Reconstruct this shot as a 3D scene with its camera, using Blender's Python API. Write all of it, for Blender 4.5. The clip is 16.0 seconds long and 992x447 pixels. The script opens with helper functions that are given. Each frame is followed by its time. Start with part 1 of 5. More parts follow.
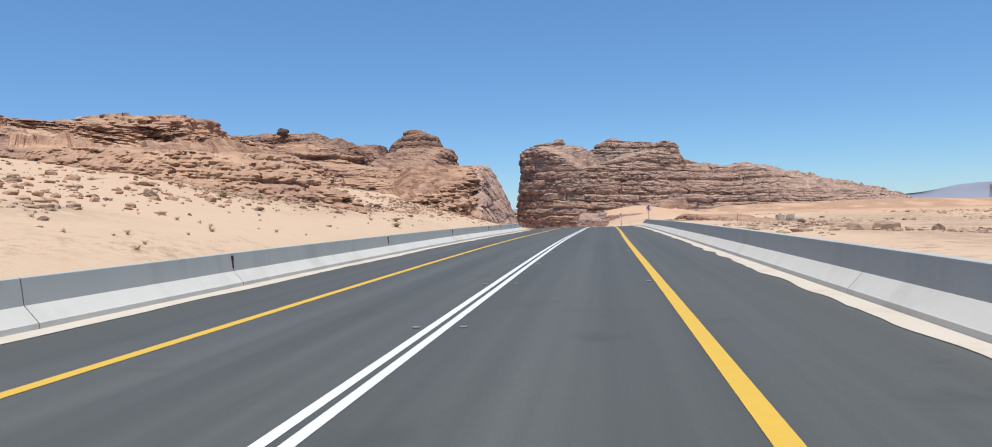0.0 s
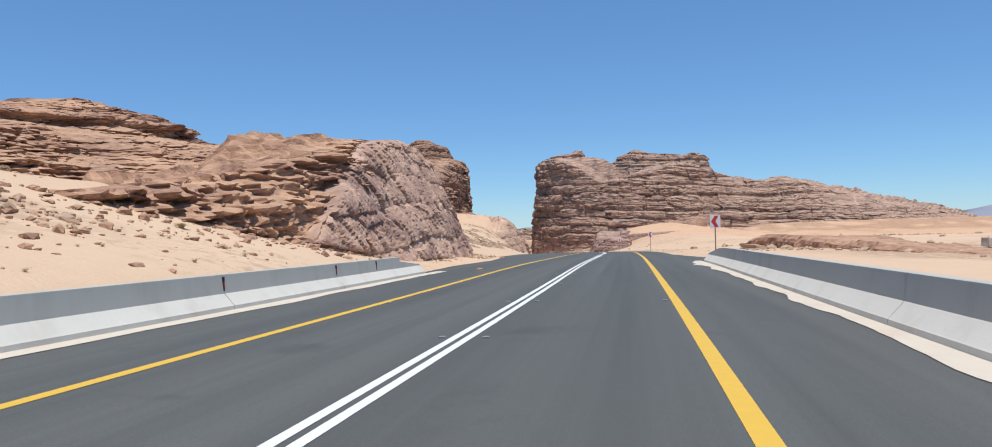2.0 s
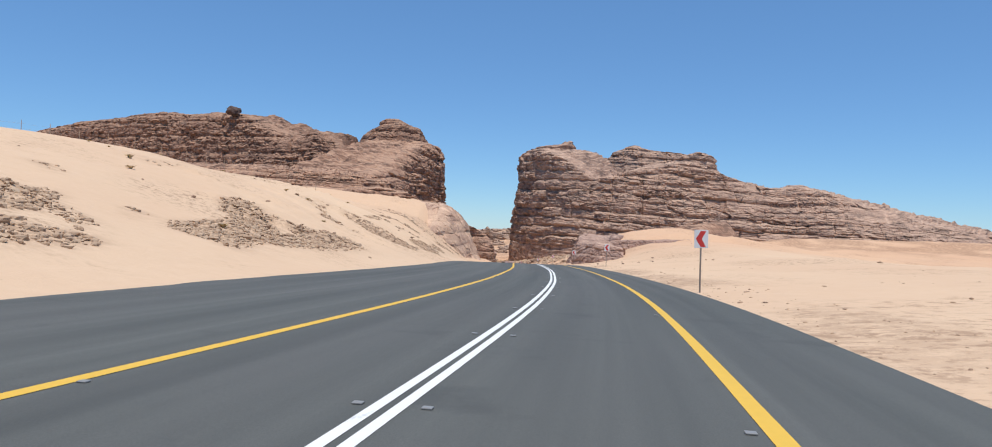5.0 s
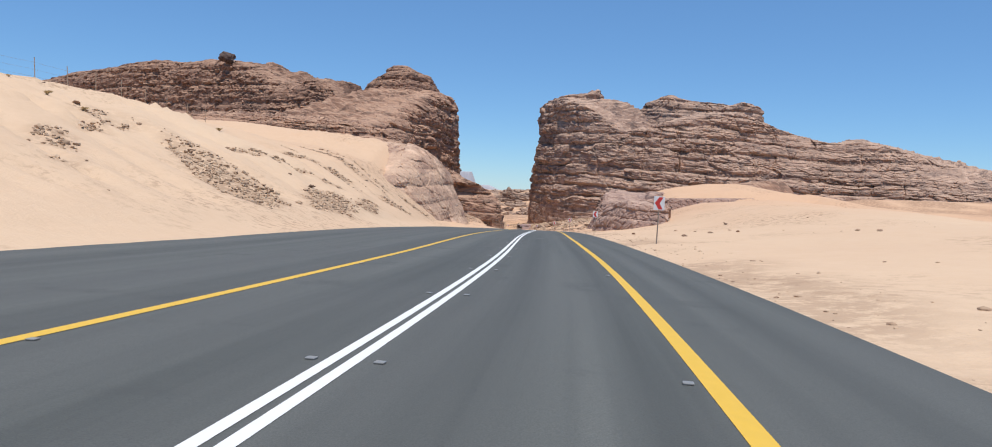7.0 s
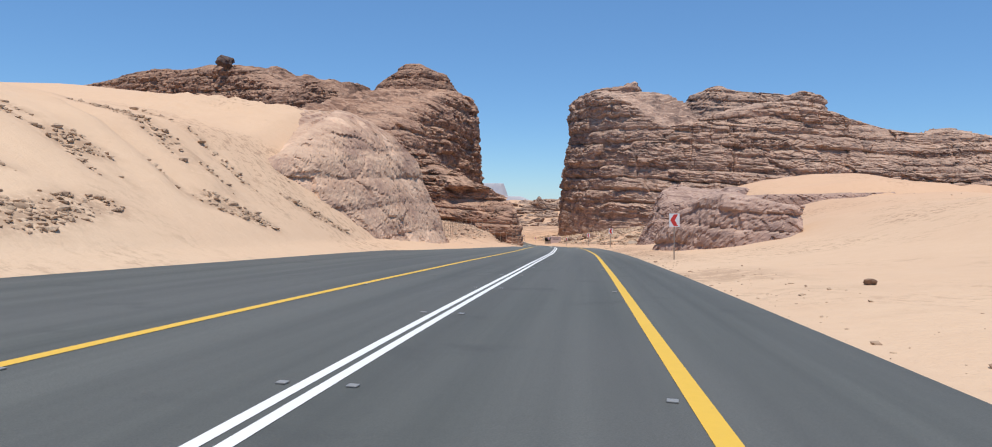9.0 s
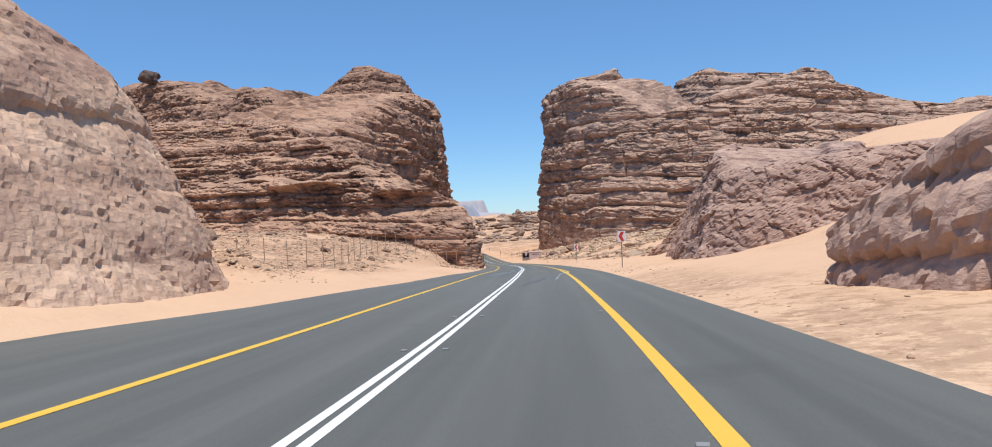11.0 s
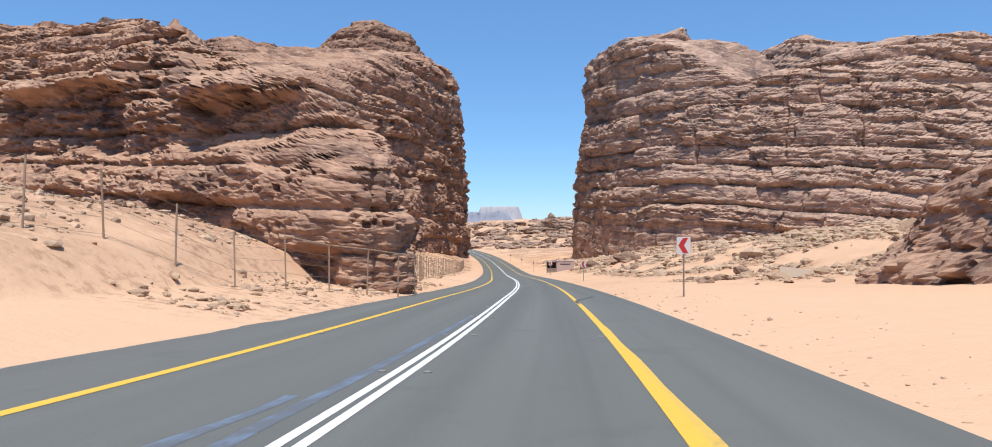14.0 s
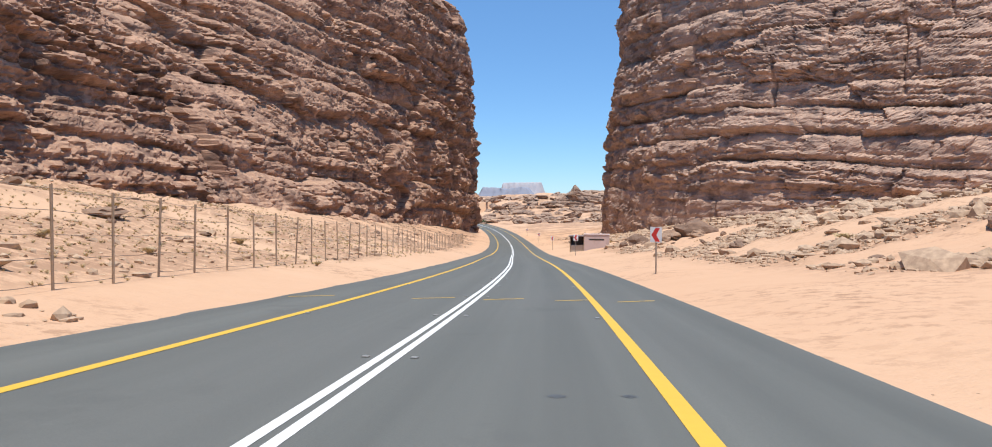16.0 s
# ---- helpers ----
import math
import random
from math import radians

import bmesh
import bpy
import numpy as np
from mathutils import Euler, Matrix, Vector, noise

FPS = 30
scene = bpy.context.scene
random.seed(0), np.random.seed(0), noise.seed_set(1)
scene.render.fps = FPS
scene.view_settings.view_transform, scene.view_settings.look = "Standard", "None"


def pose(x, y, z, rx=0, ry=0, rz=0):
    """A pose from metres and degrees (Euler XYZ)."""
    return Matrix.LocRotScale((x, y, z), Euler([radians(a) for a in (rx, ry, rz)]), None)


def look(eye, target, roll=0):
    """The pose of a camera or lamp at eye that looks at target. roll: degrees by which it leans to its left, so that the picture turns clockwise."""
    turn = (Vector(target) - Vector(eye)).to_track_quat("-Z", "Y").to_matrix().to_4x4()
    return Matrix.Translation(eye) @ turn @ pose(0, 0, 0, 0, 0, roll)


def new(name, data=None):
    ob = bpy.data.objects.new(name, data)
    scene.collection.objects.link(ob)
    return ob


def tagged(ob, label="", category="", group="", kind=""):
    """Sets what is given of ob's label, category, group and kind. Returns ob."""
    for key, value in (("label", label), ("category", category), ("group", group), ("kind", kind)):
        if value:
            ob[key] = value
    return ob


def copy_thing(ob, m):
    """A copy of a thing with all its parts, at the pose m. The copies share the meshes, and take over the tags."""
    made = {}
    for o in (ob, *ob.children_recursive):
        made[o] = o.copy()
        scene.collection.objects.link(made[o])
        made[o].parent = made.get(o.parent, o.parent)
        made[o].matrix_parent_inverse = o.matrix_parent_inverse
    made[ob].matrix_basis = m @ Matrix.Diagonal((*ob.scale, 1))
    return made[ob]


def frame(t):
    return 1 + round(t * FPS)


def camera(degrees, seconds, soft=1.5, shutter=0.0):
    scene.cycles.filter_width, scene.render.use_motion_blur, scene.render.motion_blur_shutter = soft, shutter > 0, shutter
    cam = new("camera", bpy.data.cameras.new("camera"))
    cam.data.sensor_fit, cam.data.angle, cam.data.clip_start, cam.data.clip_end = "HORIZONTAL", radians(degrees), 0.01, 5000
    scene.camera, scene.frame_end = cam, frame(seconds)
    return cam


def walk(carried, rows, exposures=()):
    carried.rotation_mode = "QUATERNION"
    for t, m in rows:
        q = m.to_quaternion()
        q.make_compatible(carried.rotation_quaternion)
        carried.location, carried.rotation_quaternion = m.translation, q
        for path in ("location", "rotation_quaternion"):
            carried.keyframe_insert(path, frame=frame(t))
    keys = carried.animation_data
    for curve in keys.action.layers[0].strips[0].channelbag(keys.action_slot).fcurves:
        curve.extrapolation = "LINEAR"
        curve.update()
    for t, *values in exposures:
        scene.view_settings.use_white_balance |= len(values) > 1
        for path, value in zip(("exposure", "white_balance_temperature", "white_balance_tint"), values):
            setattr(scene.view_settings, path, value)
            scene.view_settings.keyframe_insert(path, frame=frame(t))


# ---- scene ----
cam = camera(68.1, 16.0, soft=1.0)
# seconds, x, y, z, yaw, pitch, roll
ROWS = [
    (0.0, -0.083, 0.086, 2.248, 8.30, -1.02, 1.97),
    (0.5, 0.019, 12.305, 2.122, 8.20, -2.54, 1.95),
    (1.0, 0.111, 25.349, 2.067, 8.37, -2.58, 3.36),
    (1.5, 0.152, 37.705, 1.979, 8.05, -0.88, 3.66),
    (2.0, 0.268, 50.561, 1.852, 10.06, 0.37, 1.57),
    (2.5, 0.253, 62.733, 1.703, 8.97, -0.54, -2.94),
    (3.0, 0.095, 75.741, 1.513, 9.70, 0.52, -4.42),
    (3.5, 0.030, 88.004, 1.357, 9.50, 1.43, -1.67),
    (6.0, -0.614, 151.282, -0.289, 10.01, -1.81, -2.86),
    (6.5, -1.286, 164.098, -0.703, 11.31, -2.79, -3.06),
    (7.0, -2.174, 177.088, -1.143, 11.54, -2.76, -2.42),
    (7.5, -3.265, 189.639, -1.568, 12.36, -2.34, -1.79),
    (8.0, -4.781, 202.824, -2.011, 13.62, -1.73, -1.46),
    (8.5, -6.491, 215.687, -2.480, 13.53, -1.95, -1.57),
    (9.0, -8.277, 228.882, -2.966, 14.14, -1.89, -0.99),
    (11.5, -17.115, 294.685, -6.093, 13.21, 0.36, 3.72),
    (12.0, -19.164, 308.050, -6.795, 15.45, 1.32, 2.99),
    (12.5, -21.052, 320.258, -7.504, 12.78, -1.37, 0.18),
    (13.0, -23.220, 333.424, -8.195, 13.86, -1.38, 0.48),
    (13.5, -25.480, 346.516, -8.995, 15.74, -0.26, -1.27),
    (14.0, -27.760, 359.609, -9.836, 15.53, 0.10, -0.11),
    (14.5, -30.168, 372.516, -10.664, 15.79, -0.26, -2.28),
    (15.0, -32.784, 385.892, -11.463, 16.48, -0.41, -0.18),
    (15.5, -35.525, 398.655, -12.295, 17.73, -0.96, -2.82),
    (16.0, -38.449, 411.910, -13.077, 17.37, -1.70, -0.47),
]
walk(cam, [(t, pose(x, y, z, 90 + pitch, roll, yaw)) for t, x, y, z, yaw, pitch, roll in ROWS],
     exposures=[(0.0, 0.0), (3.5, 0.0), (9.0, 0.0), (11.5, 0.2), (16.0, 0.3)])
import itertools


# ---- world, sun ----
SUN_EL, SUN_AZ = radians(77), radians(160)   # azimuth clockwise from +y
world = bpy.data.worlds.new("World")
scene.world = world
world.use_nodes = True
wn = world.node_tree
sky = wn.nodes.new("ShaderNodeTexSky")
sky.sky_type = 'NISHITA'
sky.sun_disc = False
sky.sun_elevation, sky.sun_rotation = SUN_EL, SUN_AZ
sky.altitude, sky.air_density, sky.dust_density, sky.ozone_density = 1500, 1.0, 0.0, 4.0
bg = wn.nodes["Background"]
bg.inputs["Strength"].default_value = 0.11
tint = wn.nodes.new("ShaderNodeMix")
tint.data_type, tint.blend_type = 'RGBA', 'MULTIPLY'
tint.inputs[0].default_value = 1.0
tint.inputs[7].default_value = (0.80, 1.02, 1.15, 1)
even = wn.nodes.new("ShaderNodeMix")   # a paler, evener blue, as through desert haze
even.data_type = 'RGBA'
even.inputs[0].default_value = 0.3
even.inputs[7].default_value = (1.4, 3.35, 7.0, 1)
wn.links.new(sky.outputs[0], tint.inputs[6])
wn.links.new(tint.outputs[2], even.inputs[6])
wn.links.new(even.outputs[2], bg.inputs["Color"])
sun = new("sun", bpy.data.lights.new("sun", 'SUN'))
sun.data.energy, sun.data.angle, sun.data.color = 4.2, radians(0.53), (1.0, 0.95, 0.87)
sun.matrix_world = look((0, 0, 0), (-math.sin(SUN_AZ) * math.cos(SUN_EL), -math.cos(SUN_AZ) * math.cos(SUN_EL), -math.sin(SUN_EL)))
scene.view_settings.exposure = 0.0


# ---- noise in numpy ----
np.seterr(over='ignore')

def hash3(i, j, k, seed=0):
    h = (i.astype(np.int64) * 374761393 + j.astype(np.int64) * 668265263 + k.astype(np.int64) * 2147483647 + seed * 974634541) & 0xFFFFFFFF
    h = ((h ^ (h >> 13)) * 1274126177) & 0xFFFFFFFF
    h = ((h ^ (h >> 16)) * 2246822519) & 0xFFFFFFFF
    return ((h ^ (h >> 15)) & 0xFFFFFF) / float(0xFFFFFF)


def vnoise(x, y, z, seed=0):
    """Smooth value noise, -1 to 1."""
    x, y, z = np.broadcast_arrays(np.asarray(x, float), np.asarray(y, float), np.asarray(z, float))
    i, j, k = np.floor(x), np.floor(y), np.floor(z)
    fx, fy, fz = x - i, y - j, z - k
    fx, fy, fz = fx * fx * (3 - 2 * fx), fy * fy * (3 - 2 * fy), fz * fz * (3 - 2 * fz)
    out = 0
    for a in (0, 1):
        for b in (0, 1):
            for c in (0, 1):
                w = (fx if a else 1 - fx) * (fy if b else 1 - fy) * (fz if c else 1 - fz)
                out = out + w * hash3(i + a, j + b, k + c, seed)
    return out * 2 - 1


def fbm(x, y, z, octaves=4, seed=0, gain=0.5):
    out, amp, tot = 0, 1.0, 0.0
    for o in range(octaves):
        out = out + amp * vnoise(x, y, z, seed + o * 17)
        tot += amp
        amp *= gain
        x, y, z = np.asarray(x) * 2.03 + 11.3, np.asarray(y) * 2.03 + 5.7, np.asarray(z) * 2.03 + 3.1
    return out / tot


def cells(x, y, z, seed=0):
    """Cell noise: distance to the nearest point, to the second, the nearest cell's random value, and a tilted facet in that cell."""
    x, y, z = np.broadcast_arrays(np.asarray(x, float), np.asarray(y, float), np.asarray(z, float))
    i, j, k = np.floor(x), np.floor(y), np.floor(z)
    d1 = np.full(x.shape, 9.0)
    d2 = np.full(x.shape, 9.0)
    rv = np.zeros(x.shape)
    tilt = np.zeros(x.shape)
    for a in (-1, 0, 1):
        for b in (-1, 0, 1):
            for c in (-1, 0, 1):
                ii, jj, kk = i + a, j + b, k + c
                px = ii + hash3(ii, jj, kk, seed + 1)
                py = jj + hash3(ii, jj, kk, seed + 2)
                pz = kk + hash3(ii, jj, kk, seed + 3)
                d = np.sqrt((px - x) ** 2 + (py - y) ** 2 + (pz - z) ** 2)
                near = d < d1
                d2 = np.where(near, d1, np.minimum(d2, d))
                rv = np.where(near, hash3(ii, jj, kk, seed + 4), rv)
                lean = (hash3(ii, jj, kk, seed + 5) - 0.5) * ((x - px) + (y - py)) + (hash3(ii, jj, kk, seed + 6) - 0.35) * (pz - z)
                tilt = np.where(near, lean, tilt)
                d1 = np.where(near, d, d1)
    return d1, d2, rv, tilt


def sstep(a, b, x):
    t = np.clip((np.asarray(x, float) - a) / (b - a), 0, 1)
    return t * t * (3 - 2 * t)


def strata(z, x, y, thick, seed=0):
    """Ledges: how far a layered face stands out at height z, about -1 to 1."""
    zz = z / thick + 0.7 * vnoise(x / 37, y / 37, z / 20, seed) + 0.24 * vnoise(x / 9, y / 9, z / 9, seed + 3)
    k = np.floor(zz)
    f = zz - k
    # layers vary along the face
    seg = np.floor(vnoise(x / 16, y / 16, k * 3.7, seed + 9) * 2.2)
    r = hash3(k, seg, k * 0, seed + 5) * 2 - 1
    bulge = 1 - np.abs(2 * f - 1) ** 3.5
    return 0.62 * r + 0.62 * bulge - 0.35


# ---- mesh helpers ----
def mesh_np(name, verts, faces, mat, smooth=False):
    me = bpy.data.meshes.new(name)
    verts = np.asarray(verts, np.float32).reshape(-1, 3)
    faces = np.asarray(faces, np.int32)
    n = faces.shape[1]
    me.vertices.add(len(verts))
    me.vertices.foreach_set("co", verts.ravel())
    me.loops.add(faces.size)
    me.loops.foreach_set("vertex_index", faces.ravel())
    me.polygons.add(len(faces))
    me.polygons.foreach_set("loop_start", np.arange(0, faces.size, n, dtype=np.int32))
    me.polygons.foreach_set("loop_total", np.full(len(faces), n, np.int32))
    me.polygons.foreach_set("use_smooth", np.full(len(faces), smooth, bool))
    me.materials.append(mat)
    me.update(calc_edges=True)
    return me


def grid_faces(rows, cols):
    i = np.arange(rows * cols).reshape(rows, cols)
    return np.stack([i[:-1, :-1], i[:-1, 1:], i[1:, 1:], i[1:, :-1]], -1).reshape(-1, 4)


def part(name, bm, mat, parent, label=""):
    me = bpy.data.meshes.new(name)
    bm.to_mesh(me)
    bm.free()
    me.materials.append(mat)
    ob = new(name, me)
    ob.parent = parent
    return tagged(ob, label)


def bm_box(bm, lo, hi, bevel=0.0):
    m = Matrix.Translation([(a + b) / 2 for a, b in zip(lo, hi)]) @ Matrix.Diagonal([b - a for a, b in zip(lo, hi)] + [1])
    r = bmesh.ops.create_cube(bm, size=1, matrix=m)
    if bevel:
        edges = list({e for v in r["verts"] for e in v.link_edges})
        bmesh.ops.bevel(bm, geom=edges, offset=bevel, segments=2, affect='EDGES', profile=0.5)


def bm_rod(bm, a, b, radius, sides=8, radius2=None):
    a, b = Vector(a), Vector(b)
    d = b - a
    m = Matrix.Translation((a + b) / 2) @ d.to_track_quat('Z', 'Y').to_matrix().to_4x4()
    bmesh.ops.create_cone(bm, cap_ends=True, segments=sides, radius1=radius, radius2=radius if radius2 is None else radius2, depth=d.length, matrix=m)


# ---- the road's line: (y, x of the centre line) and (y, height) ----
LINE = [(-80, -2.9), (0, -2.55), (50, -2.47), (63, -2.34), (88, -2.24), (120, -2.22), (151, -2.62), (164, -3.33), (177, -4.42), (190, -5.70), (203, -7.24), (216, -9.03),
        (229, -10.85), (262, -15.1), (295, -19.5), (308, -21.5), (320.5, -23.47), (333.5, -25.6), (346.5, -27.9), (359.6, -30.22), (372.7, -32.65), (385.8, -35.3), (398.8, -38.05), (411.8, -40.85),
        (438, -47.0), (461, -52.9), (504, -65.0), (540, -75.2), (580, -86.8), (640, -105.5), (703, -127.3), (762, -150.0), (830, -180.0), (930, -232.0)]
LEVEL = [(-80, 0.85), (0, 0.57), (25, 0.47), (50, 0.26), (75, -0.07), (88, -0.25), (120, -0.98), (151.4, -1.88), (177, -2.73), (203, -3.63), (229, -4.56), (262, -6.06), (294.7, -7.72),
         (320.5, -9.10), (346.5, -10.60), (372.7, -12.29), (398.8, -13.89), (411.8, -14.73), (438, -16.4), (461, -17.8), (504, -20.4), (540, -22.5), (580, -24.3), (640, -25.8), (703, -26.4), (762, -26.7), (930, -27.0)]


def smooth_curve(xs, ys):
    """Catmull-Rom through the stations, as a dense table."""
    xs, ys = np.array(xs, float), np.array(ys, float)
    m = np.gradient(ys, xs)
    X = np.linspace(xs[0], xs[-1], 1600)
    k = np.clip(np.searchsorted(xs, X) - 1, 0, len(xs) - 2)
    h = xs[k + 1] - xs[k]
    t = (X - xs[k]) / h
    Y = (2 * t ** 3 - 3 * t ** 2 + 1) * ys[k] + (t ** 3 - 2 * t ** 2 + t) * h * m[k] + (3 * t ** 2 - 2 * t ** 3) * ys[k + 1] + (t ** 3 - t ** 2) * h * m[k + 1]
    return X, Y


RY, RX = smooth_curve([r[0] for r in LINE], [r[1] for r in LINE])
_, RZ = smooth_curve([r[0] for r in LEVEL], [r[1] for r in LEVEL])
for arr in (RX, RZ):   # ease the stations' small jerks
    arr[4:-4] = np.convolve(arr, np.ones(9) / 9, "valid")
RH = np.arctan(np.gradient(RX, RY))   # turn of the line from +y, to +x


def road_x(y):
    return np.interp(y, RY, RX)


def road_z(y):
    return np.interp(y, RY, RZ)


def on_road(y, d, dz=0.0):
    """World points at the station y, d metres to the right of the centre line."""
    y = np.asarray(y, float)
    h = np.interp(y, RY, RH)
    return np.stack(np.broadcast_arrays(road_x(y) + d * np.cos(h), y - d * np.sin(h), road_z(y) + dz), -1)


def left_edge(y):
    return np.interp(y, [90, 105, 130, 150, 245, 285, 308, 340, 385, 900], [7.7, 7.5, 10.5, 12.2, 12.8, 13.5, 8.9, 6.8, 5.8, 5.6])


def right_edge(y):
    return np.interp(y, [92, 99, 105, 118, 900], [7.6, 9.3, 8.0, 6.2, 6.2])


# ---- height of the sand beside the road ----
LEFT = [(-80, [(0, 0), (7.6, 0.3), (9, 0.8), (20, 2.2), (30, 3.4), (45, 5.5), (70, 7.0), (160, 7)]),
        (20, [(0, 0), (7.6, 0.3), (9, 0.8), (14, 1.9), (22, 3.6), (30, 5.2), (45, 7.4), (70, 8), (160, 8)]),
        (42, [(0, 0), (7.6, 0.3), (9, 0.9), (14, 2.1), (22, 4.0), (30, 5.6), (45, 7.5), (70, 8), (160, 8)]),
        (58, [(0, 0), (7.6, 0.3), (9, 0.9), (14, 1.9), (22, 3.4), (30, 4.6), (45, 6.5), (70, 8), (160, 8)]),
        (76, [(0, 0), (7.6, 0.3), (9, 0.8), (13, 1.8), (17, 3.2), (22, 4.6), (30, 6.0), (45, 7), (70, 8), (160, 8)]),
        (95, [(0, 0), (7.6, 0), (9, 0.1), (14, 0.6), (25, 3.0), (45, 7), (70, 9), (160, 9)]),
        (130, [(0, 0), (11, 0), (15, 0.4), (22, 2.4), (32, 5.5), (45, 8), (70, 10), (160, 12)]),
        (160, [(0, 0), (12.4, 0), (15, 0.3), (22, 2.2), (36, 6.2), (55, 9.5), (80, 12), (200, 13)]),
        (220, [(0, 0), (12.6, 0), (15, 0.4), (24, 4.0), (34, 7.9), (50, 12.4), (75, 15), (200, 16)]),
        (255, [(0, 0), (13, 0), (15, 0.5), (20, 3.6), (26, 6.8), (36, 10.6), (46, 12.4), (60, 13.6), (90, 16), (200, 17)]),
        (285, [(0, 0), (13.5, 0), (15.5, 0.6), (20, 4.4), (26, 9.0), (34, 11.0), (45, 11.5), (60, 12.2), (90, 14), (200, 17)]),
        (303, [(0, 0), (11, 0), (12.5, 0.4), (15.5, 1.2), (18.5, 5.5), (22, 10.8), (26, 13.8), (34, 15.0), (44, 15.8), (60, 16.4), (200, 17)]),
        (310, [(0, 0), (10, 0), (13, 0.5), (16, 2.6), (20, 7.0), (26, 10.4), (34, 12.6), (44, 13.6), (60, 14), (200, 17)]),
        (318, [(0, 0), (9, 0), (14, 0.5), (20, 1.1), (32, 2.6), (60, 6), (100, 9), (200, 15)]),
        (345, [(0, 0), (7, 0), (12, 0.4), (24, 1.6), (40, 4.0), (60, 6), (100, 8), (200, 13)]),
        (392, [(0, 0), (6, 0), (9, 0.3), (11.5, 0.7), (13.5, 2.6), (18, 4.3), (25, 5.2), (31, 6.2), (42, 6.8), (60, 8), (100, 10), (200, 16)]),
        (440, [(0, 0), (6, 0), (10, 0.4), (18, 2.0), (26, 4.2), (40, 6.0), (60, 9), (200, 20)]),
        (560, [(0, 0), (6, 0), (12, 0.8), (20, 2.8), (30, 6.0), (60, 12), (200, 20)]),
        (660, [(0, 0), (6, 0), (12, 1.2), (22, 4.5), (30, 6), (60, 7), (200, 5)]),
        (760, [(0, 0), (6, 0), (30, 0.6), (100, 1.0), (300, 2)])]
RIGHT = [(-80, [(0, 0), (7.2, 0.2), (9, 0.5), (20, -0.1), (40, -0.9), (80, -2.0), (150, -4), (300, -8), (700, -22)]),
         (95, [(0, 0), (7.2, 0.1), (9, 0.4), (14, 0.3), (20, -0.1), (26, -0.4), (40, -0.5), (80, -1.0), (150, -2.4), (300, -7), (700, -20)]),
         (125, [(0, 0), (7, 0), (10, 0.1), (14, 0.3), (30, 1.0), (80, 1.0), (200, -2), (700, -18)]),
         (165, [(0, 0), (7, 0), (11, 0.15), (22, 0.9), (30, 1.2), (40, 1.1), (80, 0.2), (200, -2), (700, -16)]),
         (225, [(0, 0), (7, -0.05), (11, 0.15), (22, 1.2), (31, 2.1), (40, 1.8), (55, 1.2), (80, 0), (110, -1), (220, -3), (700, -14)]),
         (285, [(0, 0), (7, 0), (11, 0.2), (15, 0.8), (19, 1.6), (24, 3.4), (30, 4.7), (44, 5.0), (58, 3.8), (75, 2.0), (110, 0.4), (220, -2), (700, -10)]),
         (318, [(0, 0), (7, 0), (10, 0.3), (12, 0.7), (14, 1.0), (18, 2.0), (22, 3.0), (26, 4.6), (32, 6.4), (44, 7.4), (55, 7.0), (73, 5.0), (92, 2.8), (130, 1.2), (220, 0), (700, -8)]),
         (330, [(0, 0), (7, 0), (10, 0.3), (12, 0.6), (14, 0.9), (18, 1.9), (22, 3.2), (30, 5.4), (44, 8.0), (66, 7.8), (88, 5.8), (110, 3.6), (220, 2), (700, -8)]),
         (338, [(0, 0), (7, 0), (9.5, 0.2), (12, 0.4), (15, 0.7), (19, 2.4), (25, 6.2), (31, 9.0), (44, 11.0), (56, 10.4), (66, 8.6), (88, 6.2), (110, 3.8), (220, 3), (700, -7)]),
         (350, [(0, 0), (7, 0), (9.5, 0.2), (13, 0.4), (17, 0.6), (19, 0.9), (25, 7.4), (29, 10.2), (34, 11.6), (40, 12.4), (48, 12.6), (60, 11.0), (72, 9.2), (88, 6.8), (110, 4.4), (220, 3), (700, -6)]),
         (372, [(0, 0), (6.8, 0), (10, 0.3), (17, 0.5), (20, 0.7), (27, 6.4), (32, 9.2), (45, 11.6), (60, 11), (88, 8), (110, 6), (220, 5), (700, -5)]),
         (400, [(0, 0), (6.8, 0), (10, 0.3), (18, 0.5), (25, 0.8), (32, 5.4), (38, 7.4), (60, 9.6), (110, 8.5), (220, 8), (700, -4)]),
         (422, [(0, 0), (6.8, 0), (10, 0.3), (18, 0.7), (27, 1.2), (34, 4.0), (45, 6.4), (80, 10), (120, 12), (220, 11), (700, -2)]),
         (450, [(0, 0), (6.8, 0), (12, 0.4), (18, 1.4), (24, 3.2), (34, 5.2), (50, 7.0), (80, 11), (120, 17), (220, 18), (700, 0)]),
         (560, [(0, 0), (6.8, 0), (14, 0.8), (24, 2.6), (45, 7.0), (80, 11), (220, 14), (700, 2)]),
         (650, [(0, 0), (6.8, 0), (14, 0.5), (26, 2.0), (40, 3.6), (80, 6), (700, 4)]),
         (760, [(0, 0), (7, 0), (40, 1.0), (120, 3), (700, 4)])]


def profile(table, y, d):
    vals = np.stack([np.interp(d, [p[0] for p in st[1]], [p[1] for p in st[1]]) for st in table])
    ys = np.array([st[0] for st in table], float)
    k = np.clip(np.searchsorted(ys, y) - 1, 0, len(ys) - 2)
    t = np.clip((y - ys[k]) / (ys[k + 1] - ys[k]), 0, 1)
    t = t * t * (3 - 2 * t)
    lo = np.take_along_axis(vals, k[None], 0)[0]
    hi = np.take_along_axis(vals, (k + 1)[None], 0)[0]
    return lo + (hi - lo) * t


